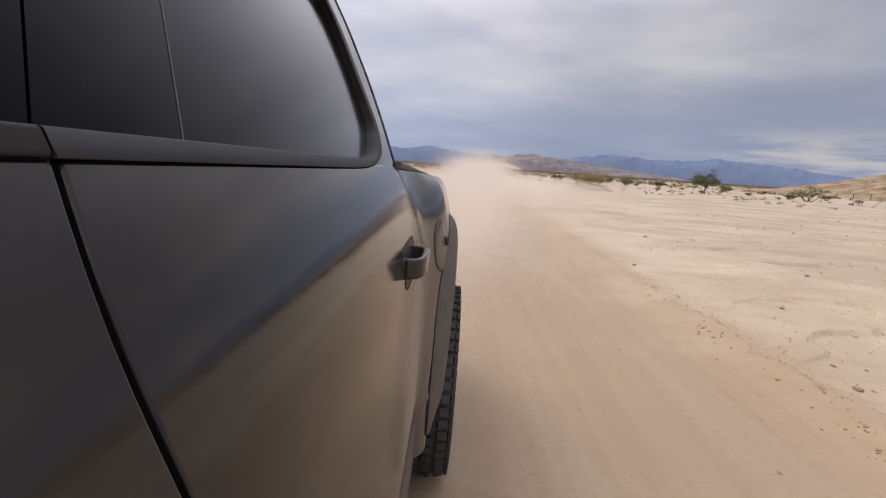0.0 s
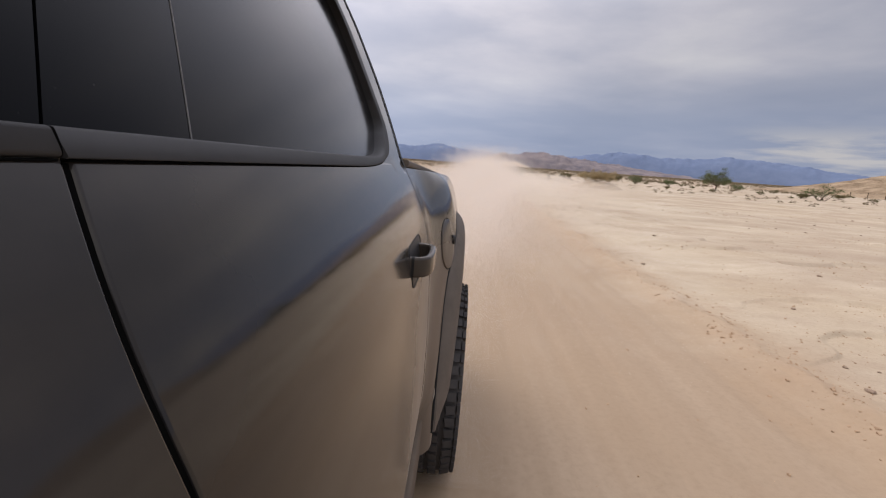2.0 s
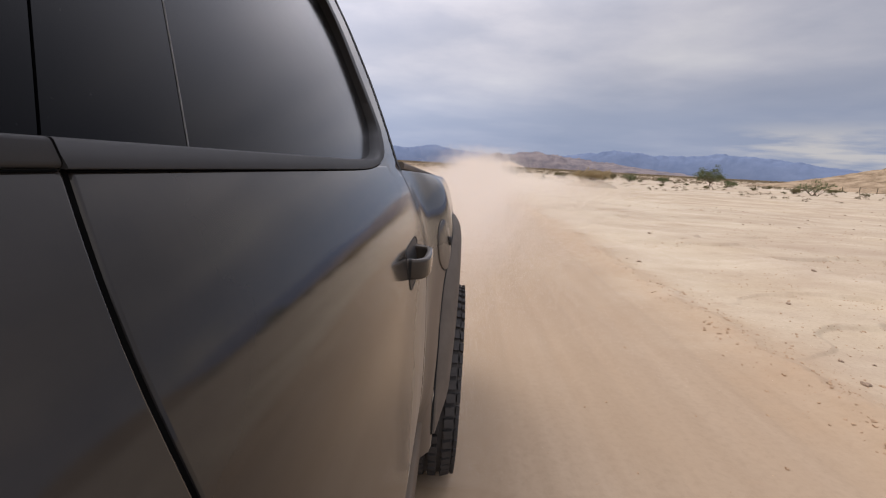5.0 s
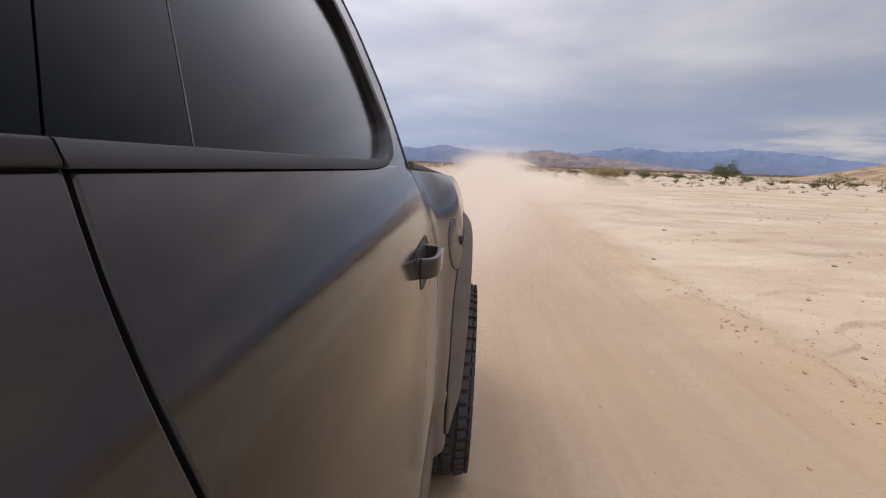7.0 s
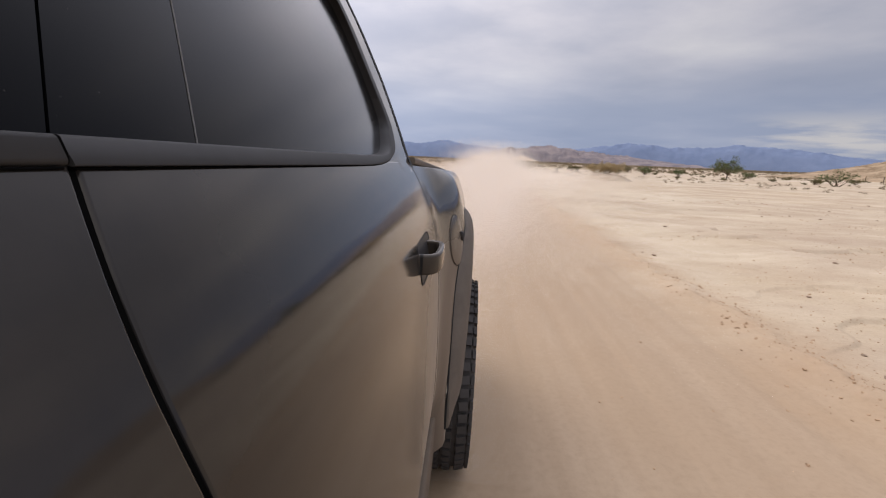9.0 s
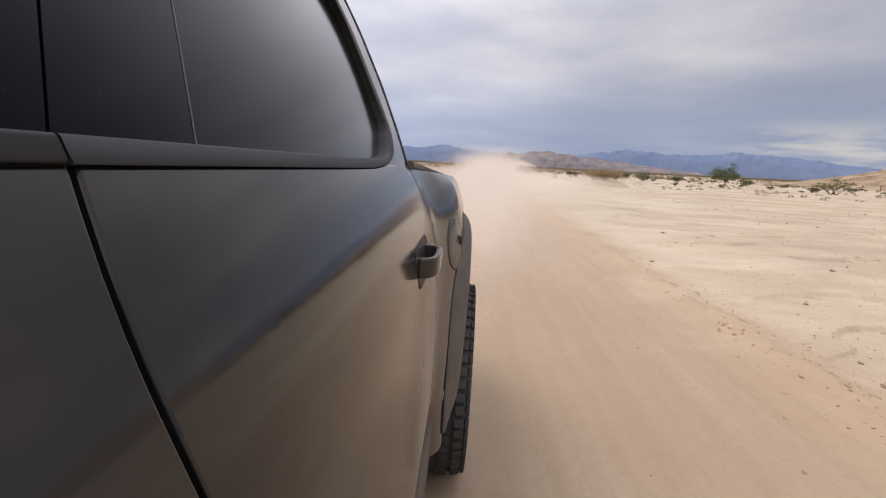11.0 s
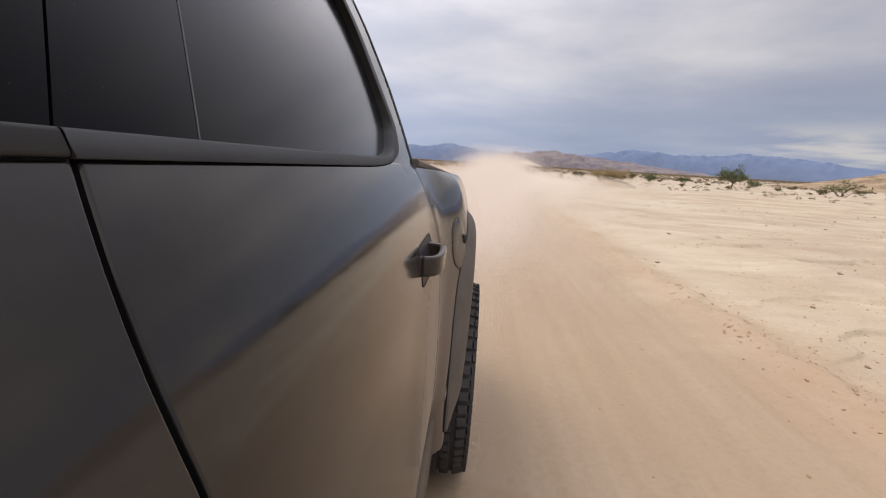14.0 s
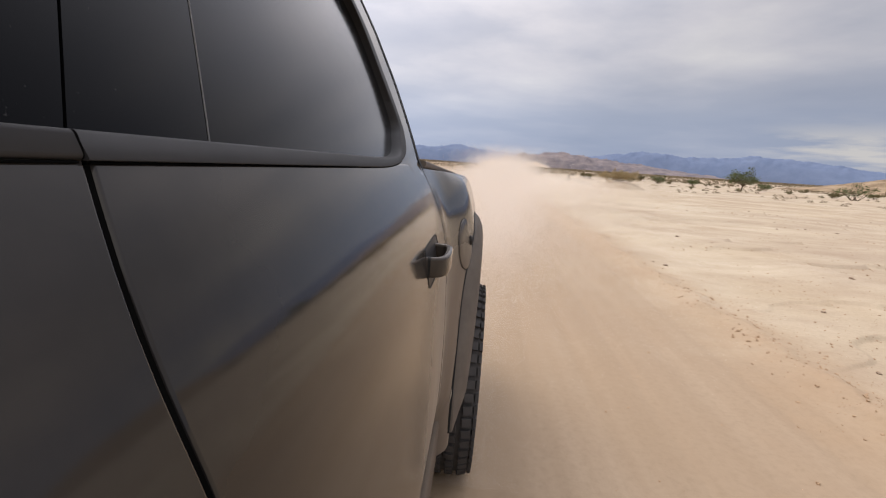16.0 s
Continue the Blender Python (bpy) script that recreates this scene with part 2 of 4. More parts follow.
def make_sand():
    m, n, l = nodes_of("desert_sand")
    b = n["Principled BSDF"]
    v = coords(n, l)
    wide = noise_tex(n, l, v, 0.05, 5.0, 0.6)
    mid = noise_tex(n, l, v, 0.6, 6.0, 0.62)
    lane = noise_tex(n, l, coords(n, l, (2.2, 0.10, 1)), 1.0, 3.0, 0.5)
    grit = noise_tex(n, l, v, 26.0, 6.0, 0.7)
    speck = noise_tex(n, l, v, 60.0, 3.0, 0.6)
    col = ramp(n, l, mid, [(0.33, (0.468, 0.367, 0.250)), (0.46, (0.512, 0.414, 0.293)), (0.58, (0.552, 0.457, 0.333)), (0.70, (0.602, 0.512, 0.393))])
    pale = ramp(n, l, wide, [(0.42, (0, 0, 0)), (0.62, (0.75, 0.75, 0.75))])
    col = blend(n, l, pale, col, (0.565, 0.484, 0.368))
    patchy = noise_tex(n, l, coords(n, l, (0.55, 1.0, 1)), 0.33, 7.0, 0.66)
    col = blend(n, l, ramp(n, l, patchy, [(0.42, (0, 0, 0)), (0.56, (0.6, 0.6, 0.6)), (0.68, (0.95, 0.95, 0.95))]), col, (0.400, 0.305, 0.217))
    sep = n.new("ShaderNodeSeparateXYZ")
    l.new(v, sep.inputs[0])
    on_lane = n.new("ShaderNodeMapRange")
    on_lane.interpolation_type = "SMOOTHSTEP"
    for key, val in (("From Min", 3.4), ("From Max", 1.6), ("To Min", 0.0), ("To Max", 0.8)):
        on_lane.inputs[key].default_value = val
    l.new(calc(n, l, "ADD", sep.outputs[0], calc(n, l, "MULTIPLY", calc(n, l, "SUBTRACT", mid, 0.5), 1.6)), on_lane.inputs[0])
    thin = noise_tex(n, l, coords(n, l, (9.0, 0.22, 1)), 1.0, 4.0, 0.6)
    lane = calc(n, l, "ADD", calc(n, l, "MULTIPLY", lane, 0.6), calc(n, l, "MULTIPLY", thin, 0.4))
    driven = ramp(n, l, lane, [(0.3, (0.318, 0.226, 0.147)), (0.5, (0.368, 0.268, 0.181)), (0.7, (0.418, 0.314, 0.219))])
    col = blend(n, l, on_lane.outputs[0], col, driven)
    col = blend(n, l, 0.19, col, ramp(n, l, grit, [(0.3, (0.25, 0.24, 0.22)), (0.5, (0.5, 0.5, 0.5)), (0.75, (0.66, 0.66, 0.66))]), "OVERLAY")
    crust_n = noise_tex(n, l, v, 3.1, 6.0, 0.65)
    blotch = noise_tex(n, l, coords(n, l, (1.0, 0.5, 1)), 1.1, 4.0, 0.55)
    col = blend(n, l, calc(n, l, "MULTIPLY", on_lane.outputs[0], ramp(n, l, blotch, [(0.40, (0.34, 0.34, 0.34)), (0.58, (0, 0, 0))])), col, (0.36, 0.255, 0.165))
    edge = n.new("ShaderNodeMapRange")
    edge.interpolation_type = "SMOOTHSTEP"
    for key, val in (("From Min", 0.75), ("From Max", 0.1), ("To Min", 0.0), ("To Max", 0.6)):
        edge.inputs[key].default_value = val
    l.new(calc(n, l, "ABSOLUTE", calc(n, l, "SUBTRACT", calc(n, l, "ADD", sep.outputs[0], calc(n, l, "MULTIPLY", blotch, 0.8)), 2.95)), edge.inputs[0])
    col = blend(n, l, calc(n, l, "MULTIPLY", edge.outputs[0], crust_n), col, (0.41, 0.27, 0.156))
    crust = noise_tex(n, l, coords(n, l, (0.8, 1.6, 1)), 2.3, 7.0, 0.68)
    col = blend(n, l, ramp(n, l, crust, [(0.60, (0, 0, 0)), (0.70, (0.42, 0.42, 0.42))]), col, (0.37, 0.26, 0.17))
    dots = ramp(n, l, speck, [(0.71, (0, 0, 0)), (0.77, (0.45, 0.45, 0.45))])
    col = blend(n, l, dots, col, (0.26, 0.19, 0.135))
    l.new(col, b.inputs["Base Color"])
    b.inputs["Roughness"].default_value = 0.95
    b.inputs["Specular IOR Level"].default_value = 0.1
    h = calc(n, l, "ADD", calc(n, l, "MULTIPLY", grit, 0.6), calc(n, l, "MULTIPLY", mid, 0.8))
    l.new(bump(n, l, h, 0.16, 0.02), b.inputs["Normal"])
    return m


def make_rock(name, a, b2, scale, rel=3.0):
    m, n, l = nodes_of(name)
    b = n["Principled BSDF"]
    v = coords(n, l)
    t = noise_tex(n, l, v, scale, 7.0, 0.65)
    l.new(ramp(n, l, t, [(0.36, a), (0.62, b2)]), b.inputs["Base Color"])
    b.inputs["Roughness"].default_value = 1.0
    b.inputs["Specular IOR Level"].default_value = 0.05
    l.new(bump(n, l, noise_tex(n, l, v, scale * 3, 6.0, 0.65), 0.6, rel), b.inputs["Normal"])
    return m


def make_dust():
    """Fine airborne sand: each grain scatters light forwards and back."""
    m, n, l = nodes_of("airborne_sand_dust")
    n.clear()
    mix = n.new("ShaderNodeMixShader")
    mix.inputs[0].default_value = 0.5
    for k, kind in ((1, "ShaderNodeBsdfDiffuse"), (2, "ShaderNodeBsdfTranslucent")):
        s = n.new(kind)
        s.inputs[0].default_value = (0.95, 0.87, 0.78, 1)
        l.new(s.outputs[0], mix.inputs[k])
    out = n.new("ShaderNodeOutputMaterial")
    l.new(mix.outputs[0], out.inputs[0])
    return m


def make_leaf(name, a, b2):
    m, n, l = nodes_of(name)
    b = n["Principled BSDF"]
    g = n.new("ShaderNodeNewGeometry")
    l.new(ramp(n, l, g.outputs["Random Per Island"], [(0.0, a), (1.0, b2)]), b.inputs["Base Color"])
    b.inputs["Roughness"].default_value = 0.75
    b.inputs["Specular IOR Level"].default_value = 0.2
    return m


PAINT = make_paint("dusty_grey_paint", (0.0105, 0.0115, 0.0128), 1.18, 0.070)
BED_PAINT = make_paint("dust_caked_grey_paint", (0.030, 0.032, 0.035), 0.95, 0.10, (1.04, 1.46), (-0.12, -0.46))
TRIM = make_plain("matte_charcoal_trim", (0.029, 0.028, 0.028), 0.55, 0.15, 40, spec=0.2)
FLARE = make_plain("dusty_black_plastic", (0.125, 0.106, 0.090), 0.7, 0.22, 14, spec=0.2, rel=0.0006, relief=300)
SILL = make_plain("dust_covered_sill", (0.135, 0.108, 0.084), 0.85, 0.2, 9, spec=0.1)
RUBBER = make_plain("black_rubber_seal", (0.014, 0.014, 0.014), 0.6, 0.2, 60, spec=0.2)
DARK = make_plain("dark_inner_metal", (0.012, 0.012, 0.013), 0.9, 0.2, 12, spec=0.05)
GLASS = make_glass("dark_privacy_glass")
LINE = make_plain("pale_glass_edge", (0.15, 0.145, 0.14), 0.5, 0.1, 60)
TREAD = make_plain("dusty_tyre_rubber", (0.072, 0.068, 0.067), 0.9, 0.22, 18, spec=0.1, rel=0.002, relief=90)
METAL = make_plain("grey_alloy", (0.22, 0.21, 0.20), 0.5, 0.15, 20, metal=0.8)
# near-black for strips that stand in for shade in gaps and grooves
GAP = make_plain("black_gap_shade", (0.004, 0.004, 0.004), 0.9, 0.2, 60, spec=0.0)
CAP = make_plain("dark_lock_and_cup_shade", (0.035, 0.032, 0.031), 0.5, 0.1, 60, spec=0.2)
SAND = make_sand()
# the blue of distant haze is painted into the far mountains' base colour
HAZE_BLUE_ROCK = make_rock("far_haze_blue_rock", (0.150, 0.192, 0.290), (0.180, 0.224, 0.325), 0.006)
BROWN_ROCK = make_rock("brown_desert_rock", (0.15, 0.135, 0.15), (0.27, 0.228, 0.222), 0.014, 9.0)
PALE_ROCK = make_rock("pale_desert_rock", (0.42, 0.33, 0.25), (0.62, 0.50, 0.38), 0.02)
HILL_ROCK = make_rock("ochre_hill_earth", (0.21, 0.148, 0.092), (0.45, 0.335, 0.22), 0.25, 1.5)
STONE = make_plain("brown_stone", (0.34, 0.25, 0.18), 0.95, 0.35, 12, spec=0.1, rel=0.01, relief=30)
CLOD = make_plain("dry_earth_clod", (0.42, 0.29, 0.185), 1.0, 0.25, 12, spec=0.05, rel=0.01, relief=30)
LEAF = make_leaf("creosote_leaves", (0.115, 0.100, 0.045), (0.215, 0.18, 0.09))
GREEN_LEAF = make_leaf("green_desert_leaves", (0.075, 0.092, 0.034), (0.165, 0.185, 0.082))
DRY_LEAF = make_leaf("dry_brush_twigs", (0.27, 0.205, 0.105), (0.46, 0.36, 0.20))
SCRUB = make_leaf("grey_green_scrub", (0.17, 0.132, 0.078), (0.29, 0.228, 0.145))
WOOD = make_plain("grey_brown_stem", (0.13, 0.095, 0.065), 0.9, 0.3, 25, spec=0.1)
DUST = make_dust()


# ---- ground, hills and mountains ----
def plain_rise(r):
    """The plain climbs very slowly from the lane to the foot of the mountains."""
    return 0.0066 * np.clip(r - 60, 0, 2300)


def ledge_field(x, y):
    """Levels of the washed-out crust, and how strongly it is worn."""
    level = fbm(x / 5.0 + 0.5 * fbm(x / 1.3, y / 1.3, 3, 9), y / 3.6 + 0.5 * fbm(x / 1.3, y / 1.3, 3, 19), 5, 11) * 6.0
    return level, smooth_step(0.42, 0.62, fbm(x / 9, y / 7, 3, 87))


def ground_height(x, y):
    """Packed sand: a flat driven lane, a low broken berm beside it, thin eroded ledges further out."""
    out = smooth_step(2.2, 4.2, x + 0.5 * (fbm(y / 4, y * 0, 2, 5) - 0.5))
    ledge, worn = ledge_field(x, y)
    step = np.floor(ledge) + smooth_step(0.95, 1.0, ledge - np.floor(ledge))
    h = out * (step * 0.018 * (0.5 + 2.3 * worn) - 0.05 + 0.035 * (fbm(x / 1.1, y / 1.1, 4, 21) - 0.5))
    berm_x = 2.65 + 0.35 * (fbm(y / 5, y * 0 + 3, 3, 31) - 0.5)
    h = h + 0.085 * np.exp(-((x - berm_x) / 0.20) ** 2) * (0.15 + 1.2 * fbm(x * 4, y * 2.2, 4, 41) ** 1.5)
    lane = 1 - out
    for track, deep, wide in ((0.15, 0.010, 0.13), (0.48, 0.007, 0.05), (0.80, 0.012, 0.09), (1.18, 0.008, 0.05), (1.55, 0.013, 0.12), (1.98, 0.010, 0.06), (-1.9, 0.010, 0.14)):
        h = h - lane * deep * np.exp(-((x - track - 0.06 * np.sin(y * 0.11) - 0.03 * np.sin(y * 0.37 + track * 9)) / wide) ** 2)
    h = h + lane * 0.010 * (fbm(x * 2.4, y * 0.7, 4, 51) - 0.5)
    far = smooth_step(25, 140, np.hypot(x, y))
    h = h * (1 - far) + far * 0.5 * (fbm(x / 40, y / 40, 3, 61) - 0.5)
    return h * (1 - smooth_step(500, 1500, np.hypot(x, y))) + plain_rise(np.hypot(x, y))


def build_ground():
    az = np.concatenate([np.arange(-24, 50, 0.24), np.arange(50, 336, 4.0)])
    r = [0.25]
    while r[-1] < 60:
        r.append(r[-1] * (1.0065 if 2.5 < r[-1] < 22 else 1.0125))
    while r[-1] < 4950:
        r.append(r[-1] * 1.045)
    r = np.array(r)
    a, rr = np.radians(az)[None, :], r[:, None]
    x, y = rr * np.sin(a) + 0.3, rr * np.cos(a) - 0.4
    z = ground_height(x, y)
    verts = np.stack([x, y, z], -1).reshape(-1, 3)
    k = len(az)
    i, j = np.meshgrid(np.arange(len(r) - 1), np.arange(k), indexing="ij")
    j2 = (j + 1) % k
    faces = np.stack([i * k + j, i * k + j2, (i + 1) * k + j2, (i + 1) * k + j], -1).reshape(-1, 4)
    verts = np.vstack([verts, [[0.3, -0.4, 0.0]]])
    centre = len(verts) - 1
    tri = [(centre, (q + 1) % k, q) for q in range(k)]
    ob = from_arrays("ground", verts.tolist(), faces.tolist() + tri, SAND)
    return tagged(ob, "pale tan packed desert sand with ruts and thin eroded ledges", "ground", kind="structure")


build_ground()


def mountain_range(name, label, mat, dist, depth, crest, seed, jag=0.22, base=-4.0):
    """A rugged ridge along the horizon: crest is pairs of azimuth and elevation in degrees."""
    a0, a1 = crest[0][0], crest[-1][0]
    az = np.arange(a0, a1, 0.16)
    top = np.interp(az, [c[0] for c in crest], [c[1] for c in crest])
    s = np.linspace(0, 1, 26)
    A, S = np.meshgrid(az, s, indexing="ij")
    R = dist + (S - 0.5) * depth
    x, y = R * np.sin(np.radians(A)), R * np.cos(np.radians(A))
    crest_h = np.tan(np.radians(top))[:, None] * dist
    ridge = np.sin(np.pi * np.clip(S, 0, 1)) ** 0.85
    spur = 1 - np.abs(2 * fbm(A * 0.55 + S * 1.2, S * 3.0, 5, seed) - 1)
    rough = fbm(A * 1.6, S * 9, 4, seed + 7)
    z = crest_h * ridge * (1 - jag + jag * (0.55 * spur + 0.75 * rough)) + EYE
    z[:, 0] = z[:, -1] = base
    verts = np.stack([x, y, z], -1).reshape(-1, 3)
    k = len(s)
    i, j = np.meshgrid(np.arange(len(az) - 1), np.arange(k - 1), indexing="ij")
    faces = np.stack([i * k + j, (i + 1) * k + j, (i + 1) * k + j + 1, i * k + j + 1], -1).reshape(-1, 4)
    return tagged(from_arrays(name, verts.tolist(), faces.tolist(), mat), label, "mountain range", kind="structure")


# past 60 degrees unseen: added so the door reflects a dark skyline
mountain_range("backdrop_mountains_1", "long haze-blue mountain range on the horizon", HAZE_BLUE_ROCK, 4500, 700,
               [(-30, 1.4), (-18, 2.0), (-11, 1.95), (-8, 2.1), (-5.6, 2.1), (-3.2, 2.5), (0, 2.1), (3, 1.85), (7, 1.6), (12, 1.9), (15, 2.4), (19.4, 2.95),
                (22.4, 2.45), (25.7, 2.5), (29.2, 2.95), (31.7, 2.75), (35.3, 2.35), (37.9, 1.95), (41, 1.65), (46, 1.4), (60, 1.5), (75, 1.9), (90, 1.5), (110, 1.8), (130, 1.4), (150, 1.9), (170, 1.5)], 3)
mountain_range("backdrop_mountains_2", "brown eroded desert hills before the mountains", BROWN_ROCK, 3300, 600,
               [(0.5, 0.1), (3, 1.45), (5, 2.0), (7, 2.05), (8.7, 2.35), (10, 2.1), (11.4, 2.2), (13, 1.85), (14.6, 1.9), (16, 1.5), (18, 1.4), (22, 0.95), (26, 0.6), (31, 0.1)], 17, 0.46)
mountain_range("backdrop_mountains_3", "low pale washed-out hills at the foot of the mountains", PALE_ROCK, 2500, 260,
               [(-1, 0.2), (1.2, 0.85), (2.4, 0.95), (4, 0.5), (5.2, 0.85), (6.4, 1.0), (7.6, 0.6), (9, 0.2)], 29, 0.5)


def sand_hill(cx, cy, sx, sy, height, turn, label, mat, seed):
    """A wind-cut hill with a rough crest, its foot sunk in the sand."""
    n = 150
    u, v = np.meshgrid(np.linspace(-1, 1, n), np.linspace(-1, 1, n), indexing="ij")
    q = np.clip(1 - u * u, 0, 1) ** 1.2 * np.clip(1 - v * v, 0, 1) ** 1.2
    gully = 1 - np.abs(2 * fbm(u * 7 + 9, v * 4 + 4, 6, seed) - 1)
    z = height * q * (0.50 + 0.50 * gully) + 0.06 * height * (fbm(u * 14, v * 14, 3, seed + 5) - 0.5) * q - 0.45 + float(plain_rise(math.hypot(cx, cy)))
    c, s = math.cos(radians(turn)), math.sin(radians(turn))
    x, y = cx + u * sx * c - v * sy * s, cy + u * sx * s + v * sy * c
    verts = np.stack([x, y, z], -1).reshape(-1, 3)
    i, j = np.meshgrid(np.arange(n - 1), np.arange(n - 1), indexing="ij")
    faces = np.stack([i * n + j, (i + 1) * n + j, (i + 1) * n + j + 1, i * n + j + 1], -1).reshape(-1, 4)
    return tagged(from_arrays("sand_hill", verts.tolist(), faces.tolist(), mat), label, "hill", kind="structure")


sand_hill(168, 148, 66, 44, 12.0, 20, "ochre eroded sand hill with a rough crest", HILL_ROCK, 71)


# ---- the truck ----
# tilt of the flank (how fast it swells outwards going down), by height under the eye
SLOPE = [(-0.95, 0.0), (-0.80, 0.0), (-0.76, -0.25), (-0.70, -0.30), (-0.66, -0.10), (-0.60, 0.0), (-0.48, 0.03), (-0.36, 0.07), (-0.24, 0.13), (-0.143, 0.28),
         (-0.103, 0.42), (-0.05, 0.48), (0.0, 0.58)]
FLANK_Z = np.linspace(0, -0.95, 400)
FLANK_X = -0.158 + np.concatenate([[0], np.cumsum(np.interp(FLANK_Z[1:], [p[0] for p in SLOPE], [p[1] for p in SLOPE]) * 0.95 / 399)])
LEAN = 0.40
BED_FALL = 0.036     # how fast the bed's rail falls towards the tailgate
DOOR_REAR = [(-0.75, 1.04), (-0.59, 1.165), (-0.48, 1.21), (-0.3, 1.252), (-0.18, 1.25), (-0.09, 1.215), (0, 1.18), (0.05, 1.195), (0.11, 1.20), (0.19, 1.19),
             (0.25, 1.15), (0.30, 1.115), (0.34, 1.045), (0.44, 0.88)]
SEAL = [(0.0, 0.97), (0.013, 1.01), (0.03, 1.045), (0.06, 1.064), (0.106, 1.060), (0.153, 1.050), (0.206, 1.03), (0.27, 1.0), (0.30, 0.95), (0.36, 0.84), (0.40, 0.7)]


def smooth_interp(z, table):
    """Interpolation through a table, rounded off at its points."""
    zs, vs = [p[0] for p in table], [p[1] for p in table]
    return float(np.mean([np.interp(z + d, zs, vs) for d in (-0.02, -0.01, 0, 0.01, 0.02)]))


def side_x(z):
    if z > 0:
        return -0.158 - LEAN * z
    return float(np.interp(-z, -FLANK_Z, FLANK_X))


def door_gap(z):
    """The slightly bowed line between the doors."""
    z1 = max(z, -0.13)
    return 0.1625 + 1.9 * (z1 + 0.085) ** 2 + 0.066 * z1 + 0.12 * max(0.0, -0.13 - z)


def door_rear(z):
    return smooth_interp(z, DOOR_REAR)


def bulge(y, z, axle):
    """How far the body swells outwards round a wheel."""
    along = float(smooth_step(0.70, 0.20, abs(y - axle)))
    foot = -0.080 - 0.17 * float(smooth_step(0.42, 0.72, abs(y - axle)))
    shoulder = 0.072 * along * float(smooth_step(0.03, foot, z))
    rim = 0.034 * float(smooth_step(0.80, 0.65, math.hypot(y - axle, (z + 0.94) / 1.12)))
    return (shoulder ** 4 + rim ** 4) ** 0.25


def body_x(y, z):
    skirt = float(smooth_step(1.22, 1.32, y)) * (max(0.0, side_x(-0.60) - side_x(z)) if z < -0.60 else 0.0)      # the bed's skirt stands out from the cab's
    return side_x(z) + bulge(y, z, AXLE_R) + bulge(y, z, AXLE_F) + skirt


def at(side, x, y, z):
    """A point of one flank (side 1: where the camera is; -1: the other), heights counted from the camera."""
    return Vector((x if side > 0 else 2 * MID - x, y, EYE + z))


def flank_panel(side, y0, y1, z0, z1, ny, nz, depth=0.03, surface=body_x):
    """A sheet of the flank between y0(z) and y1(z), z0(y) and z1, with rolled edges that go back into the gap."""
    lead = [(0.0, -depth), (0.0, -0.0022), (0.0006, -0.0007), (0.0018, 0.0), (0.0024, 0.0), (0.0032, 0.0)]
    us = [(0, a, o) for a, o in lead] + [(i / ny, 0, 0) for i in range(1, ny)] + [(1, -a, o) for a, o in reversed(lead)]
    vs = [(0, a, o) for a, o in lead] + [(i / nz, 0, 0) for i in range(1, nz)] + [(1, -a, o) for a, o in reversed(lead)]
    bm = bmesh.new()
    rows = []
    for fv, dv, ov in vs:
        row = []
        for fu, du, ou in us:
            top = z1 if callable(z1) else (lambda y: z1)
            zt = (z0(0) + top(0)) / 2
            for _ in range(3):
                ya, yb = y0(zt), y1(zt)
                y = ya + (yb - ya) * fu + du
                zb = z0(y)
                zt = zb + (top(y) - zb) * fv + dv
            row.append(bm.verts.new(at(side, surface(y, zt) + min(ou, ov), y, zt)))
        rows.append(row)
    grid_faces(bm, rows)
    return bm


def sweep(points, frames_, section):
    """A solid along points; each frame is a pair of vectors that carry the closed section."""
    bm = bmesh.new()
    rows = [[bm.verts.new(p + a * s + b * t) for s, t in section] for p, (a, b) in zip(points, frames_)]
    grid_faces(bm, rows, closed=True)
    bm.faces.new(rows[0])
    bm.faces.new(list(reversed(rows[-1])))
    return bm


def rounded(w, h, r, k=4):
    """A rounded rectangle, centred."""
    out = []
    for cx, cy, a0 in ((w / 2 - r, h / 2 - r, 0), (-w / 2 + r, h / 2 - r, 90), (-w / 2 + r, -h / 2 + r, 180), (w / 2 - r, -h / 2 + r, 270)):
        for i in range(k + 1):
            a = radians(a0 + 90 * i / k)
            out.append((cx + r * math.cos(a), cy + r * math.sin(a)))
    return out


truck = tagged(new("pickup_truck"), "dark grey dusty crew cab pickup with flared arches on sand", "truck")
truck.matrix_world = LEANING
OUT = {1: Vector((1, 0, 0)), -1: Vector((-1, 0, 0))}
UP, BACK = Vector((0, 0, 1)), Vector((0, 1, 0))


def belt_molding(side, parent, y0, y1):
    """The straight molding under the front pane; its rear end leans back, and a black filler painting the gap's shade
    follows it.
    """
    o = (OUT[side] + UP * LEAN * 0.5).normalized()
    n = Vector((0, 0, -1)) + o * o.z
    n.normalize()

    def run(ys, proud, section, lean):
        pos = [at(side, side_x(-0.004) + proud, y, -0.004) for y in ys]
        return sweep(pos, [(n + BACK * k, o) for k in lean], section)
    ys = list(np.linspace(y0, y1 - 0.008, 22)) + [y1 - 0.004, y1]
    part("molding_gap_shade", run((y1 - 0.004, y1 + 0.0022), 0.0012, rounded(0.0116, 0.0050, 0.0020), (0.2, 0.2)), GAP, parent, "black filler for the gap's shade between the moldings", 50)
    return part("belt_molding", run(ys, 0.0019, rounded(0.0118, 0.0052, 0.0024), [0.0] * 22 + [0.12, 0.24]), TRIM, parent, "matte charcoal window molding", 50)


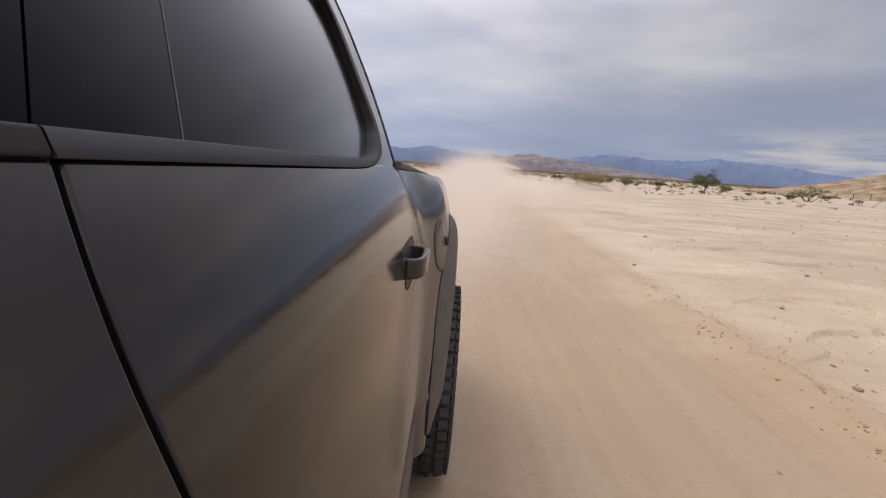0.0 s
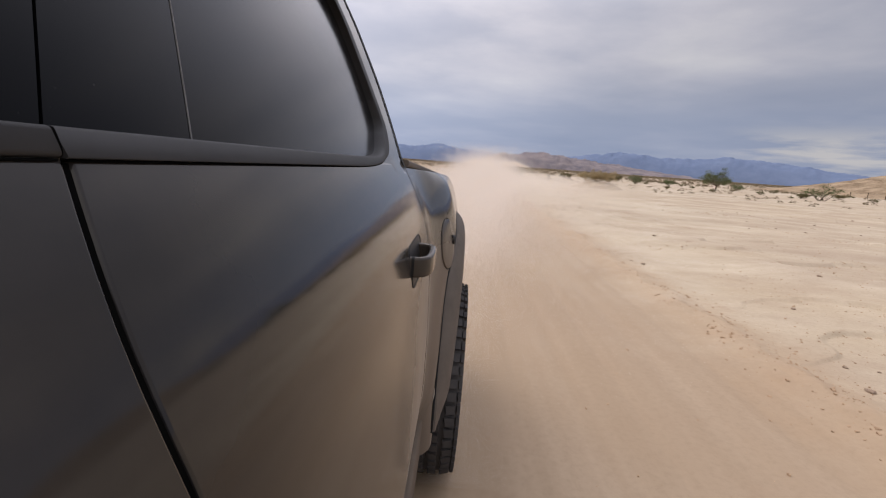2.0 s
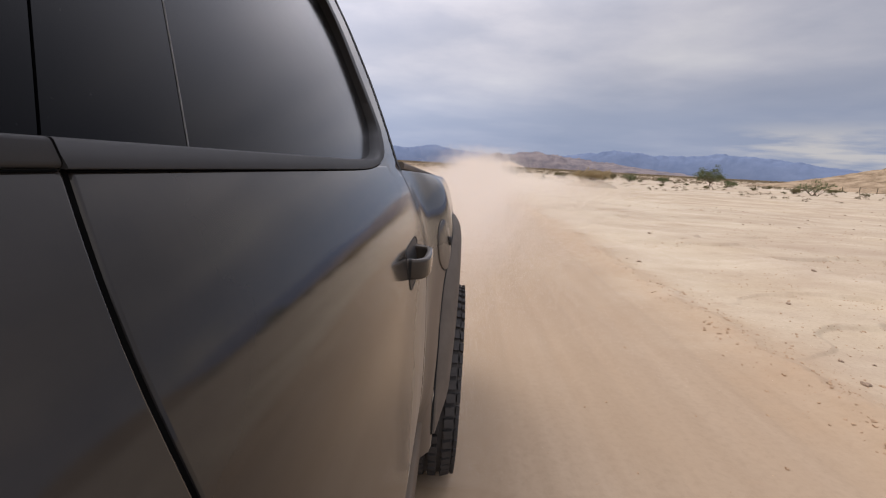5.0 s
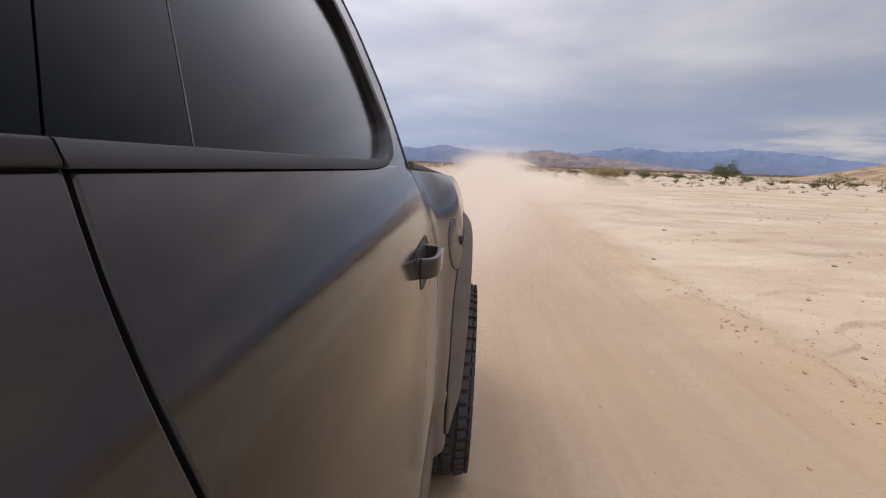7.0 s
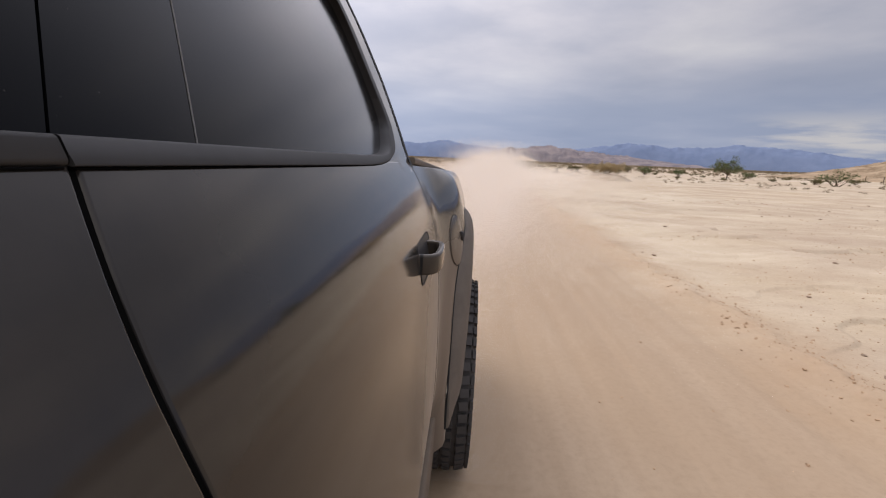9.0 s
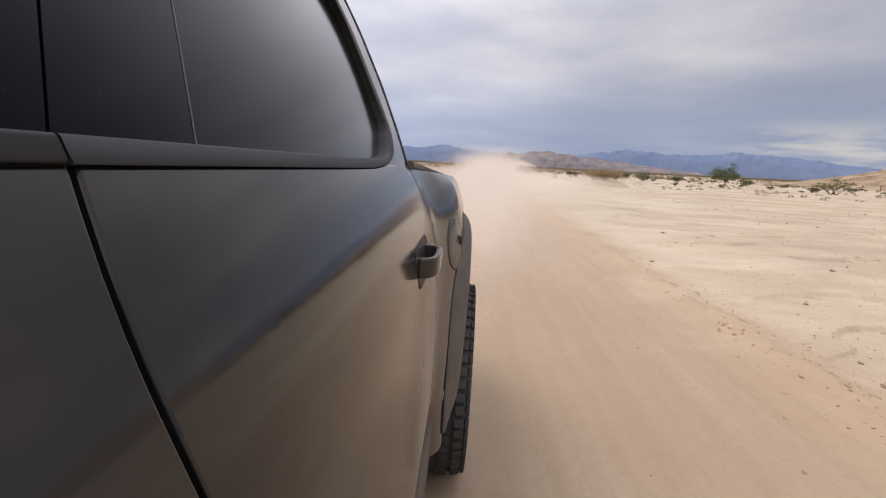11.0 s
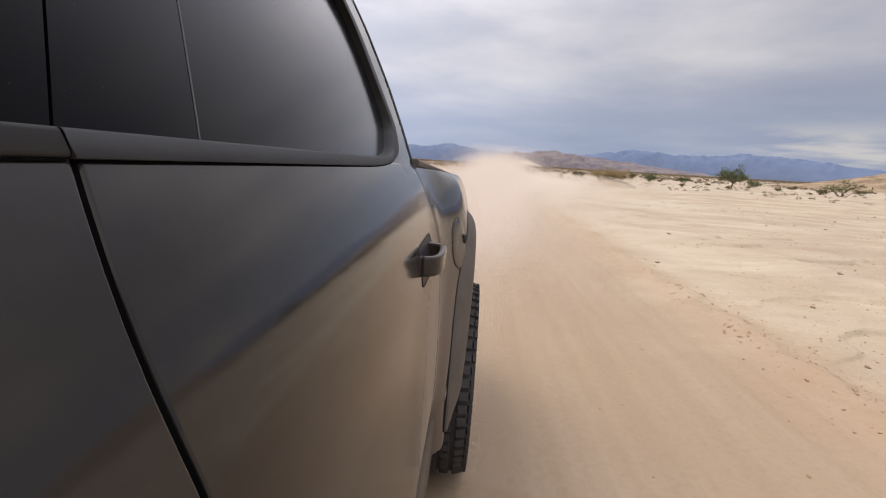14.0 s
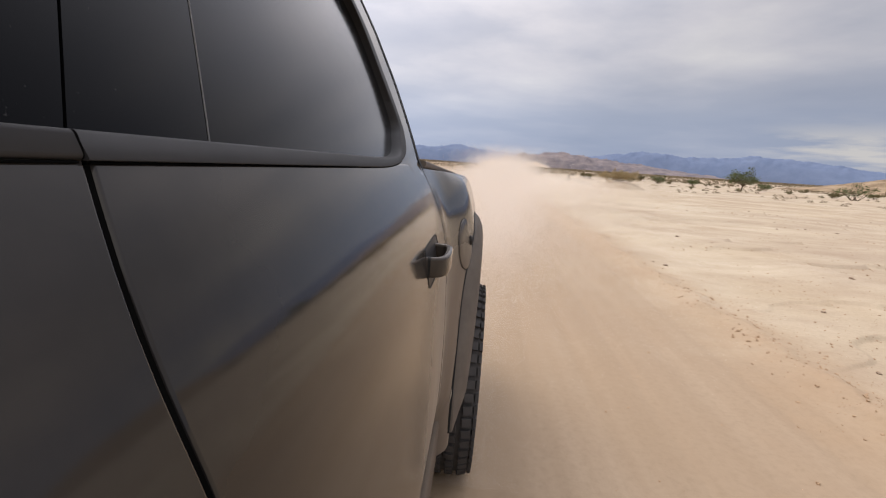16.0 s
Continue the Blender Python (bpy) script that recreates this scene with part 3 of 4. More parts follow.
def belt_groove_shade(side, parent, line):
    """A thin black strip standing in for the shaded groove under the molding; line is pairs of y and height."""
    pos = [at(side, side_x(z - 0.0008) + 0.0006, y, z - 0.0008) for y, z in line]
    return part("belt_groove_shade", sweep(pos, [(UP, OUT[side])] * len(pos), rounded(0.0010, 0.0014, 0.0004)), GAP, parent, "thin black strip for the groove's shade under the molding", 50)


def turned_molding(side, parent, y0):
    """The molding under the rear pane, which turns up round its lower corner and fades into the seal."""
    inner = [(y0, 0.0019), (y0 + 0.0003, 0.0019), (y0 + 0.0006, 0.0019), (0.30, 0.0019), (0.48, 0.0018), (0.60, 0.0016),
             (0.68, 0.0014), (0.76, 0.0015), (0.83, 0.0022), (0.88, 0.0042), (0.92, 0.0085), (0.95, 0.016), (0.972, 0.028), (0.990, 0.042), (1.008, 0.056)]
    outer = [(y0, -0.0100), (y0 + 0.0003, -0.0100), (y0 + 0.0006, -0.0100), (0.30, -0.0107), (0.48, -0.0118), (0.60, -0.0124),
             (0.68, -0.0128), (0.74, -0.0126), (0.80, -0.0113), (0.86, -0.0080), (0.92, -0.0020), (0.97, 0.006), (1.01, 0.016), (1.040, 0.030), (1.060, 0.050)]
    for z in np.linspace(0.07, 0.39, 18):
        y = smooth_interp(z, SEAL)
        inner.append((y - 0.026, z))
        outer.append((y + 0.018, z))
    step = np.linspace(0, len(inner) - 1, 130)

    def along(line):
        c = np.array([[np.interp(step + d, np.arange(len(line)), [p[q] for p in line]) for q in (0, 1)] for d in (-0.8, -0.5, -0.25, 0, 0.25, 0.5, 0.8)])
        return c.mean(0).T
    bm = bmesh.new()
    rows = []
    for (ya, za), (yb, zb) in zip(along(inner), along(outer)):
        p = 0.0036 * (1 - 0.75 * float(smooth_step(0.06, 0.2, za)))
        rows.append([bm.verts.new(at(side, side_x(za + (zb - za) * f) + o, ya + (yb - ya) * f, za + (zb - za) * f))
                     for f, o in ((1.0, -0.006), (1.0, 0.5 * p), (0.97, 0.85 * p), (0.90, p), (0.5, p), (0.12, 0.9 * p), (0.03, 0.6 * p), (0.0, 0.1 * p), (0.0, -0.020))])
    grid_faces(bm, rows)
    bm.faces.new(rows[0])
    return part("belt_molding", bm, TRIM, parent, "matte charcoal window molding", 50)


def glass_pane(side, parent, y0, y1, z0, z1, name="window_glass"):
    """A slightly bowed pane, 4 mm thick."""
    bm = bmesh.new()
    sheets = []
    for back in (0.0, 0.004):
        rows = []
        for k in range(15):
            z = z0 + (z1 - z0) * k / 14
            ya, yb = y0(z), y1(z)
            bow = 0.006 * math.sin(math.pi * k / 14)
            rows.append([bm.verts.new(at(side, -0.158 - LEAN * z - 0.021 + bow - back, ya + (yb - ya) * i / 24, z)) for i in range(25)])
        grid_faces(bm, rows)
        sheets.append([*rows[0], *[r[-1] for r in rows[1:]], *reversed(rows[-1][:-1]), *[r[0] for r in reversed(rows[1:-1])]])
    grid_faces(bm, sheets, closed=True)
    return part(name, bm, GLASS, parent, "dark tinted privacy glass")


def seal_strip(side, parent):
    """The rubber reveal between the pane's rear edge and the door frame."""
    bm = bmesh.new()
    sec = [(0.006, -0.006), (0.004, -0.002), (-0.002, -0.001), (-0.008, -0.003), (-0.012, -0.004), (-0.016, -0.010), (-0.020, -0.010), (-0.026, -0.018), (-0.05, -0.024)]
    rows = []
    for k in range(34):
        z = -0.008 + 0.40 * k / 33
        y = smooth_interp(z, SEAL)
        rows.append([bm.verts.new(at(side, side_x(z) + o, y + d, z)) for d, o in sec])
    grid_faces(bm, rows)
    return part("window_seal", bm, RUBBER, parent, "black rubber window seal", 60)


def door_handle(side, parent):
    """A strap handle over a shallow cup, whose shade is a flush dark patch."""
    zc = -0.197
    path = [(y - 0.045, o) for y, o in ((0.895, -0.004), (0.897, 0.012), (0.905, 0.022), (0.922, 0.030), (0.95, 0.033), (0.99, 0.034), (1.035, 0.033), (1.058, 0.027), (1.066, 0.014), (1.068, -0.004))]
    pos = [at(side, body_x(y, zc) + o, y, zc - 0.010 * (y - 0.85)) for y, o in path]
    frames_ = []
    for i in range(len(pos)):
        d = (pos[min(i + 1, len(pos) - 1)] - pos[max(i - 1, 0)]).normalized()
        frames_.append((UP, d.cross(UP).normalized()))
    grip = part("door_handle", sweep(pos, frames_, rounded(0.040, 0.015, 0.006)), PAINT, parent, "grey painted strap handle", 50)
    # dark ring at the handle's foot paints its contact shade on the door
    ring = [at(side, body_x(y, zc) + o, y, zc) for y, o in ((0.8502, 0.0), (0.8507, 0.0055))]
    d = (ring[1] - ring[0]).normalized()
    bm = sweep(ring, [(UP, d.cross(UP).normalized())] * 2, rounded(0.0412, 0.0162, 0.006))
    part("handle_contact_shade", bm, RUBBER, parent, "thin dark ring painting contact shade round the handle", 50)
    def cup_ring(f, o):
        row = []
        for k in range(48):
            t = 2 * math.pi * k / 48
            cy = 0.955 + 0.112 * f * math.copysign(abs(math.cos(t)) ** 0.3, math.cos(t))
            cz = -0.202 + 0.041 * f * math.copysign(abs(math.sin(t)) ** 0.3, math.sin(t))
            row.append(bm.verts.new(at(side, body_x(cy, cz) + o, cy, cz)))
        return row
    bm = bmesh.new()
    grid_faces(bm, [cup_ring(f, o) for f, o in ((1.0, -0.001), (1.0, 0.0013), (0.965, 0.0013), (0.965, -0.001))], closed=True)
    part("handle_cup_rim", bm, RUBBER, parent, "thin dark line round the handle cup", 30)
    # no hollow here: a flush dark patch paints the shade inside the cup
    bm = bmesh.new()
    grid_faces(bm, [cup_ring(f, o) for f, o in ((0.93, 0.0002), (0.5, 0.0008), (0.02, 0.0009))], closed=True)
    part("handle_cup_shade", bm, CAP, parent, "flush dark patch painting the finger recess's shade", 30)
    return grip


def front_edge(z):
    return -0.94 + 0.12 * max(0.0, -z)


for side in (1, -1):
    # front door
    low = lambda y: -0.72
    fd = part("front_door", flank_panel(side, front_edge, lambda z: door_gap(z) - 0.0014, low, -0.0085, 26, 34), PAINT, truck)
    belt_molding(side, fd, -0.92, 0.1676)
    belt_groove_shade(side, fd, [(y, -0.0098) for y in np.linspace(-0.9, 0.1668, 20)])
    glass_pane(side, fd, lambda z: -0.90 + 1.1 * max(0, z), lambda z: 0.1892 + 0.40 * z, -0.03, 0.40)
    bm = bmesh.new()
    rows = []
    for k in range(12):
        z = -0.01 + 0.41 * k / 11
        rows.append([bm.verts.new(at(side, -0.158 - LEAN * z + o, 0.176 + d + 0.40 * z, z)) for d, o in ((0.0, -0.05), (0.0, -0.032), (0.03, -0.032), (0.03, -0.05))])
    grid_faces(bm, rows)
    part("pillar_cover", bm, RUBBER, fd, "gloss black door pillar cover")
    # rear door
    rd = part("rear_door", flank_panel(side, lambda z: door_gap(z) + 0.0014, lambda z: door_rear(z) - 0.003, low, -0.0085, 34, 40), PAINT, truck)
    # near-black strip fills the door gap in place of its shade
    bm = bmesh.new()
    rows = []
    for k in range(60):
        z = -0.012 - 0.70 * k / 59
        rows.append([bm.verts.new(at(side, side_x(z) + o, door_gap(z) + d, z)) for d, o in ((-0.0020, -0.006), (-0.0015, -0.0020), (0.0015, -0.0012), (0.0021, -0.006))])
    grid_faces(bm, rows)
    part("door_gap_shade", bm, GAP, rd, "near-black strip painting the door gap's shade")
    turned_molding(side, rd, 0.1700)
    belt_groove_shade(side, rd, [(0.172, -0.0101), (0.22, -0.0104), (0.30, -0.0108), (0.48, -0.0119), (0.60, -0.0125), (0.68, -0.0128), (0.74, -0.0126), (0.80, -0.0114), (0.86, -0.0082), (0.92, -0.0025)])
    glass_pane(side, rd, lambda z: 0.1911 + 0.40 * z, lambda z: smooth_interp(z, SEAL) - 0.006, -0.03, 0.40)
    seal_strip(side, rd)
    bm = bmesh.new()
    rows = []
    for k in range(12):
        z = 0.0 + 0.395 * k / 11
        bow = 0.006 * math.sin(math.pi * (z + 0.03) / 0.43)
        rows.append([bm.verts.new(at(side, -0.158 - LEAN * z - 0.0202 + bow + o, 0.298 + d + 0.36 * z, z)) for d, o in ((-0.00028, -0.001), (-0.00028, 0.0), (0.00028, 0.0), (0.00028, -0.001))])
    grid_faces(bm, rows)
    part("glass_divider", bm, LINE, rd, "thin pale line of the split pane")
    # painted frame round the pane's rear edge
    bm = bmesh.new()
    rows = []
    for k in range(40):
        z = -0.060 + 0.466 * k / 39
        ya, yb = min(float(np.interp(z, *zip((-0.010, 0.80), (-0.006, 0.82), (0.0, 0.90), (0.006, 0.935), (0.016, 0.98), (0.03, 1.008), (0.05, 1.03), (0.09, 1.09)))), smooth_interp(max(z, 0.0), SEAL) + 0.006), door_rear(z) - 0.003
        proud = -0.0007 + 0.0012 * float(smooth_step(-0.060, -0.008, z))
        row = [bm.verts.new(at(side, side_x(z) - 0.02, ya, z)), bm.verts.new(at(side, side_x(z) - 0.003, ya, z))]
        for f in (0.02, 0.10, 0.20, 0.30, 0.40, 0.50, 0.60, 0.70, 0.82, 0.95):
            y = ya + (yb - ya) * f
            sunk = 0.0 if z > 0.004 else 1 - float(smooth_step(0.92, 1.01, y))
            row.append(bm.verts.new(at(side, side_x(z) + proud * (1 - sunk) - 0.003 * sunk, y, z)))
        row += [bm.verts.new(at(side, side_x(z) - 0.003, yb, z)), bm.verts.new(at(side, side_x(z) - 0.03, yb, z))]
        rows.append(row)
    grid_faces(bm, rows)
    part("window_frame", bm, PAINT, rd)
    door_handle(side, rd)
    # corner of the cab behind the door
    bm = bmesh.new()
    rows = []
    for k in range(40):
        z = -0.02 + 0.44 * k / 39
        y = door_rear(z)
        rows.append([bm.verts.new(at(side, side_x(z) + o, y + d, z)) for d, o in ((0.026, -0.02), (0.027, -0.002), (0.030, 0.0), (0.042, -0.003), (0.052, -0.014), (0.058, -0.05), (0.06, -0.3))])
    grid_faces(bm, rows)
    part("cab_corner", bm, PAINT, truck)
    bm = bmesh.new()
    rows = []
    for k in range(40):
        z = -0.02 + 0.44 * k / 39
        y = door_rear(z)
        rows.append([bm.verts.new(at(side, side_x(z) + o, y + d, z)) for d, o in ((-0.002, -0.02), (-0.001, 0.0008), (0.014, 0.0012), (0.028, 0.0006), (0.03, -0.02))])
    grid_faces(bm, rows)
    part("cab_seam", bm, RUBBER, truck, "black rubber seam behind the door")
    # sill under the doors
    pos = [at(side, -0.085, y, -0.835) for y in (-1.0, -0.97, 1.34, 1.37)]
    ends = [0.7, 1, 1, 0.7]
    bm = sweep(pos, [(OUT[side] * e, UP * e) for e in ends], rounded(0.066, 0.15, 0.012))
    part("sill", bm, SILL, truck, "dust-covered dark sill")

    # flank of the load bed, cut round the wheel
    def arch_low(y, axle=AXLE_R):
        d = abs(y - axle)
        return -0.94 + 1.12 * math.sqrt(0.565 ** 2 - d * d) if d < 0.560 else -0.885

    bed = part("bed_side", flank_panel(side, lambda z: door_rear(z) + 0.004, lambda z: 3.12, arch_low, lambda y: -0.016 - BED_FALL * max(0.0, y - 1.24), 72, 44), BED_PAINT, truck)
    pos = [at(side, -0.172, y, -0.006 - BED_FALL * (y - 1.24)) for y in (1.236, 1.25, 3.1, 3.12)]
    bm = sweep(pos, [(OUT[side], UP)] * 4, rounded(0.056, 0.018, 0.006))
    part("bed_rail_cap", bm, FLARE, truck, "dusty brown-black plastic rail cap", 50)
    # fuel door on the camera's flank
    if side > 0:
        fy, fz, fr_ = 1.565, -0.268, 0.086
        bm = bmesh.new()
        rows = []
        for f, o in ((1.0, -0.004), (0.985, 0.0035), (0.95, 0.0045), (0.5, 0.005), (0.01, 0.005)):
            rows.append([bm.verts.new(at(1, body_x(fy + fr_ * f * math.cos(a), fz + fr_ * f * math.sin(a)) + o, fy + fr_ * f * math.cos(a), fz + fr_ * f * math.sin(a)))
                         for a in [2 * math.pi * k / 48 for k in range(48)]])
        grid_faces(bm, rows, closed=True)
        fuel = part("fuel_door", bm, BED_PAINT, bed, "round grey fuel door")
        bm = bmesh.new()
        rows = [[bm.verts.new(at(1, body_x(fy + fr_ * f * math.cos(a), fz + fr_ * f * math.sin(a)) + o, fy + fr_ * f * math.cos(a), fz + fr_ * f * math.sin(a)))
                 for a in [2 * math.pi * k / 48 for k in range(48)]] for f, o in ((1.0, 0.0008), (1.028, 0.0012))]
        grid_faces(bm, rows, closed=True)
        part("fuel_door_gap", bm, RUBBER, bed, "dark round gap")
        bm = bmesh.new()
        ly, lz = fy + 0.062, fz + 0.006
        rows = [[bm.verts.new(at(1, body_x(ly, lz) + o, ly + f * math.cos(a), lz + f * math.sin(a))) for a in [2 * math.pi * k / 20 for k in range(20)]]
                for f, o in ((0.017, 0.003), (0.017, 0.009), (0.013, 0.012), (0.001, 0.012))]
        grid_faces(bm, rows, closed=True)
        part("lock", bm, CAP, bed, "small dark lock knob")

    # arch flares and wheels
    for axle in (AXLE_R, AXLE_F):
        bm = bmesh.new()
        rows = []
        for k in range(49):
            th = radians(8 + 164 * k / 48)
            e = max(0.0, 1 - math.sin(th)) ** 1.6
            tuck = 0.022 * max(0.0, 1 - min(k, 48 - k) / 2.5)
            row = []
            for r, o in ((0.66, None), (0.656, 0.0), (0.640, 0.35), (0.612, 0.72), (0.575, 0.93), (0.545, 1.0), (0.526, 0.93), (0.52, 0.55), (0.53, -3.0)):
                y, z = axle - r * math.cos(th), -0.94 + 1.12 * r * math.sin(th)
                skin = body_x(y, z)
                if o is None:
                    o = skin - 0.012
                elif o < 0:
                    o = -0.16
                else:
                    full = 0.040 - 0.030 * e - tuck
                    o = skin + 0.008 + max(full - skin - 0.008, 0.0) * o
                row.append(bm.verts.new(at(side, o, y, z)))
            rows.append(row)
        grid_faces(bm, rows)
        bm.faces.new(rows[0])
        bm.faces.new(rows[-1])
        flare = part("arch_flare", bm, FLARE, truck, "dusty dark plastic arch flare", 40)
        bm = bmesh.new()
        rows = []
        for k in range(49):
            th = radians(8 + 164 * k / 48)
            row = []
            for r, o in ((0.658, 0.0022), (0.6655, 0.0016), (0.6665, -0.004)):
                y, z = axle - r * math.cos(th), -0.94 + 1.12 * r * math.sin(th)
                row.append(bm.verts.new(at(side, body_x(y, z) + o, y, z)))
            rows.append(row)
        grid_faces(bm, rows)
        part("flare_seam", bm, RUBBER, flare, "thin black seam along the flare")
        bm = bmesh.new()
        rows = []
        for k in range(33):
            th = radians(-2 + 184 * k / 32)
            rows.append([bm.verts.new(at(side, o, axle - r * math.cos(th), -0.94 + 1.12 * r * math.sin(th))) for r, o in ((0.60, -0.035), (0.572, -0.04), (0.57, -0.25), (0.55, -0.46), (0.05, -0.47))])
        grid_faces(bm, rows)
        part("wheel_liner", bm, DARK, truck, "black wheel arch liner", 40)


def wheel(side, axle):
    """Tyre with lugged tread, and a plain alloy rim."""
    hub = new("wheel")
    hub.parent = truck
    hub.location = at(side, -0.029, axle, 0)
    hub.location.z = TYRE
    k = 84
    prof = [(0.235, -0.04), (0.25, 0.06), (0.30, 0.098), (0.35, 0.104), (0.385, 0.098), (0.404, 0.084), (0.409, 0.03), (0.410, -0.045), (0.409, -0.12), (0.404, -0.172), (0.38, -0.19), (0.30, -0.19), (0.24, -0.15)]
    bm = bmesh.new()
    rows = []
    for r, o in prof:
        rows.append([bm.verts.new((o * side, r * math.cos(2 * math.pi * i / k), r * math.sin(2 * math.pi * i / k))) for i in range(k)])
    grid_faces(bm, rows, closed=True)
    # tread lugs, staggered, the outer ones wrapped over the shoulder
    for i in range(54):
        for lane, (o0, o1) in enumerate(((-0.175, -0.118), (-0.106, -0.068), (-0.056, -0.018), (-0.006, 0.032), (0.044, 0.088))):
            a0 = 2 * math.pi * (i + 0.5 * (lane % 2)) / 54
            w = 2 * math.pi / 54 * 0.33
            vs = []
            for r, sh in ((0.398, 0.0), (TYRE - 0.006, 0.003)):
                for a, o in ((a0 - w, o0 + sh), (a0 + w, o0 + sh + 0.004), (a0 + w, o1 - sh), (a0 - w, o1 - sh - 0.004)):
                    rr = r - (0.010 if (lane == 4 and o > 0.06) or (lane == 0 and o < -0.15) else 0)
                    vs.append(bm.verts.new((o * side, rr * math.cos(a), rr * math.sin(a))))
            for q in ((4, 5, 6, 7), (0, 1, 5, 4), (1, 2, 6, 5), (2, 3, 7, 6), (3, 0, 4, 7)):
                bm.faces.new([vs[j] for j in q])
            if lane == 4:      # side biter
                vs = []
                for o in (0.09, 0.1025):
                    for a, r in ((a0 - w, 0.375), (a0 + w, 0.38), (a0 + w, 0.412), (a0 - w, 0.408)):
                        vs.append(bm.verts.new((o * side, r * math.cos(a), r * math.sin(a))))
                for q in ((4, 5, 6, 7), (0, 1, 5, 4), (1, 2, 6, 5), (2, 3, 7, 6), (3, 0, 4, 7)):
                    bm.faces.new([vs[j] for j in q])
    part("tyre", bm, TREAD, hub, "dusty black off-road tyre with chunky lugs", 35)
    bm = bmesh.new()
    rows = [[bm.verts.new((o * side, r * math.cos(2 * math.pi * i / 60), r * math.sin(2 * math.pi * i / 60))) for i in range(60)]
            for r, o in ((0.245, -0.15), (0.225, -0.05), (0.228, 0.05), (0.245, 0.062), (0.235, 0.068), (0.215, 0.04), (0.16, 0.02), (0.09, 0.025), (0.04, 0.045), (0.004, 0.045))]
    grid_faces(bm, rows, closed=True)
    part("rim", bm, METAL, hub, "dull grey alloy rim")


for side in (1, -1):
    for axle in (AXLE_R, AXLE_F):
        wheel(side, axle)

# inner body: floor, bulkheads and the dark inside of the door gaps
bm = bmesh.new()
rows = []
for y in (-0.98, 1.19):
    sec = [(side_x(z) - 0.045, z) for z in (-0.85, -0.6, -0.4, -0.2, -0.1, -0.03)]
    ring = [at(1, x, y, z) for x, z in sec] + [at(-1, x, y, z) for x, z in reversed(sec)]
    rows.append([bm.verts.new(p) for p in ring])
grid_faces(bm, rows, closed=True)
bm.faces.new(rows[0])
bm.faces.new(rows[1])
part("cab_floor_box", bm, DARK, truck, "dark inner structure")
bm = bmesh.new()
box(bm, 2 * MID + 0.35, -0.35, -2.2, 3.0, EYE - 0.86, EYE - 0.72)
part("chassis", bm, DARK, truck, "black ladder frame under the body")

# roof
bm = bmesh.new()
rows = []
for k in range(25):
    f = k / 24
    y = -0.35 + 1.42 * f
    lift = 0.03 * math.sin(math.pi * f)
    row = []
    for i in range(29):
        s = -1 + 2 * i / 28
        half = 1.0 - (0.158 + LEAN * 0.39)
        z = 0.40 + lift + 0.10 * (1 - abs(s) ** 3.0)
        row.append(bm.verts.new((MID + half * s, y, EYE + z)))
    rows.append(row)
grid_faces(bm, rows)
bmesh.ops.solidify(bm, geom=bm.faces[:], thickness=0.02)
part("roof", bm, PAINT, truck)


def pane(name, quad, mat, label):
    bm = bmesh.new()
    bm.faces.new([bm.verts.new(p) for p in quad])
    bmesh.ops.solidify(bm, geom=bm.faces[:], thickness=0.006)
    part(name, bm, mat, truck, label)


h0, h1 = 1.0 - 0.17, 1.0 - 0.33
pane("rear_window", [(MID - h0, 1.235, EYE - 0.02), (MID + h0, 1.235, EYE - 0.02), (MID + h1, 1.05, EYE + 0.42), (MID - h1, 1.05, EYE + 0.42)], GLASS, "dark tinted rear window")
pane("windscreen", [(MID - h0, -1.05, EYE - 0.02), (MID + h0, -1.05, EYE - 0.02), (MID + h1, -0.34, EYE + 0.43), (MID - h1, -0.34, EYE + 0.43)], GLASS, "dark windscreen")

# bonnet and front wings as one closed shell with wheel cut-outs
for side in (1, -1):
    def wing_low(y):
        d = abs(y - AXLE_F)
        return -0.94 + 1.12 * math.sqrt(0.565 ** 2 - d * d) if d < 0.560 else -0.885

    part("front_wing", flank_panel(side, lambda z: -2.40, lambda z: front_edge(z) - 0.005, wing_low, -0.06, 50, 30), PAINT, truck)
bm = bmesh.new()
rows = []
for k in range(21):
    f = k / 20
    y = -2.42 + 1.42 * f
    rows.append([bm.verts.new((MID + 0.855 * (-1 + 2 * i / 24), y, EYE - 0.055 - 0.10 * (1 - f) ** 2 + 0.05 * (1 - abs(-1 + 2 * i / 24) ** 4))) for i in range(25)])
grid_faces(bm, rows)
bmesh.ops.solidify(bm, geom=bm.faces[:], thickness=0.02)
part("bonnet", bm, PAINT, truck)
bm = bmesh.new()
box(bm, MID - 0.90, MID + 0.90, -2.50, -2.40, EYE - 0.95, EYE - 0.12, 0.03)
part("front_bumper", bm, FLARE, truck, "plain dark front end")

# load bed
bm = bmesh.new()
box(bm, MID - 0.80, MID + 0.80, 1.27, 3.08, EYE - 0.60, EYE - 0.56)
part("bed_floor", bm, DARK, truck, "dark bed floor")
for nm, y0, y1, drop in (("bed_front_wall", 1.26, 1.29, 0.03), ("tailgate", 3.07, 3.13, 0.09)):
    bm = bmesh.new()
    box(bm, MID - 0.84, MID + 0.84, y0, y1, EYE - 0.62, EYE - drop, 0.008)
    part(nm, bm, PAINT, truck)
for side in (1, -1):
    bm = bmesh.new()
    xs = sorted((at(side, -0.23, 0, 0).x, at(side, -0.20, 0, 0).x))
    box(bm, xs[0], xs[1], 1.27, 3.08, EYE - 0.6, EYE - 0.095)
    part("bed_inner_wall", bm, DARK, truck)
bm = bmesh.new()
box(bm, MID - 0.88, MID + 0.88, 3.14, 3.28, EYE - 0.90, EYE - 0.68, 0.02)
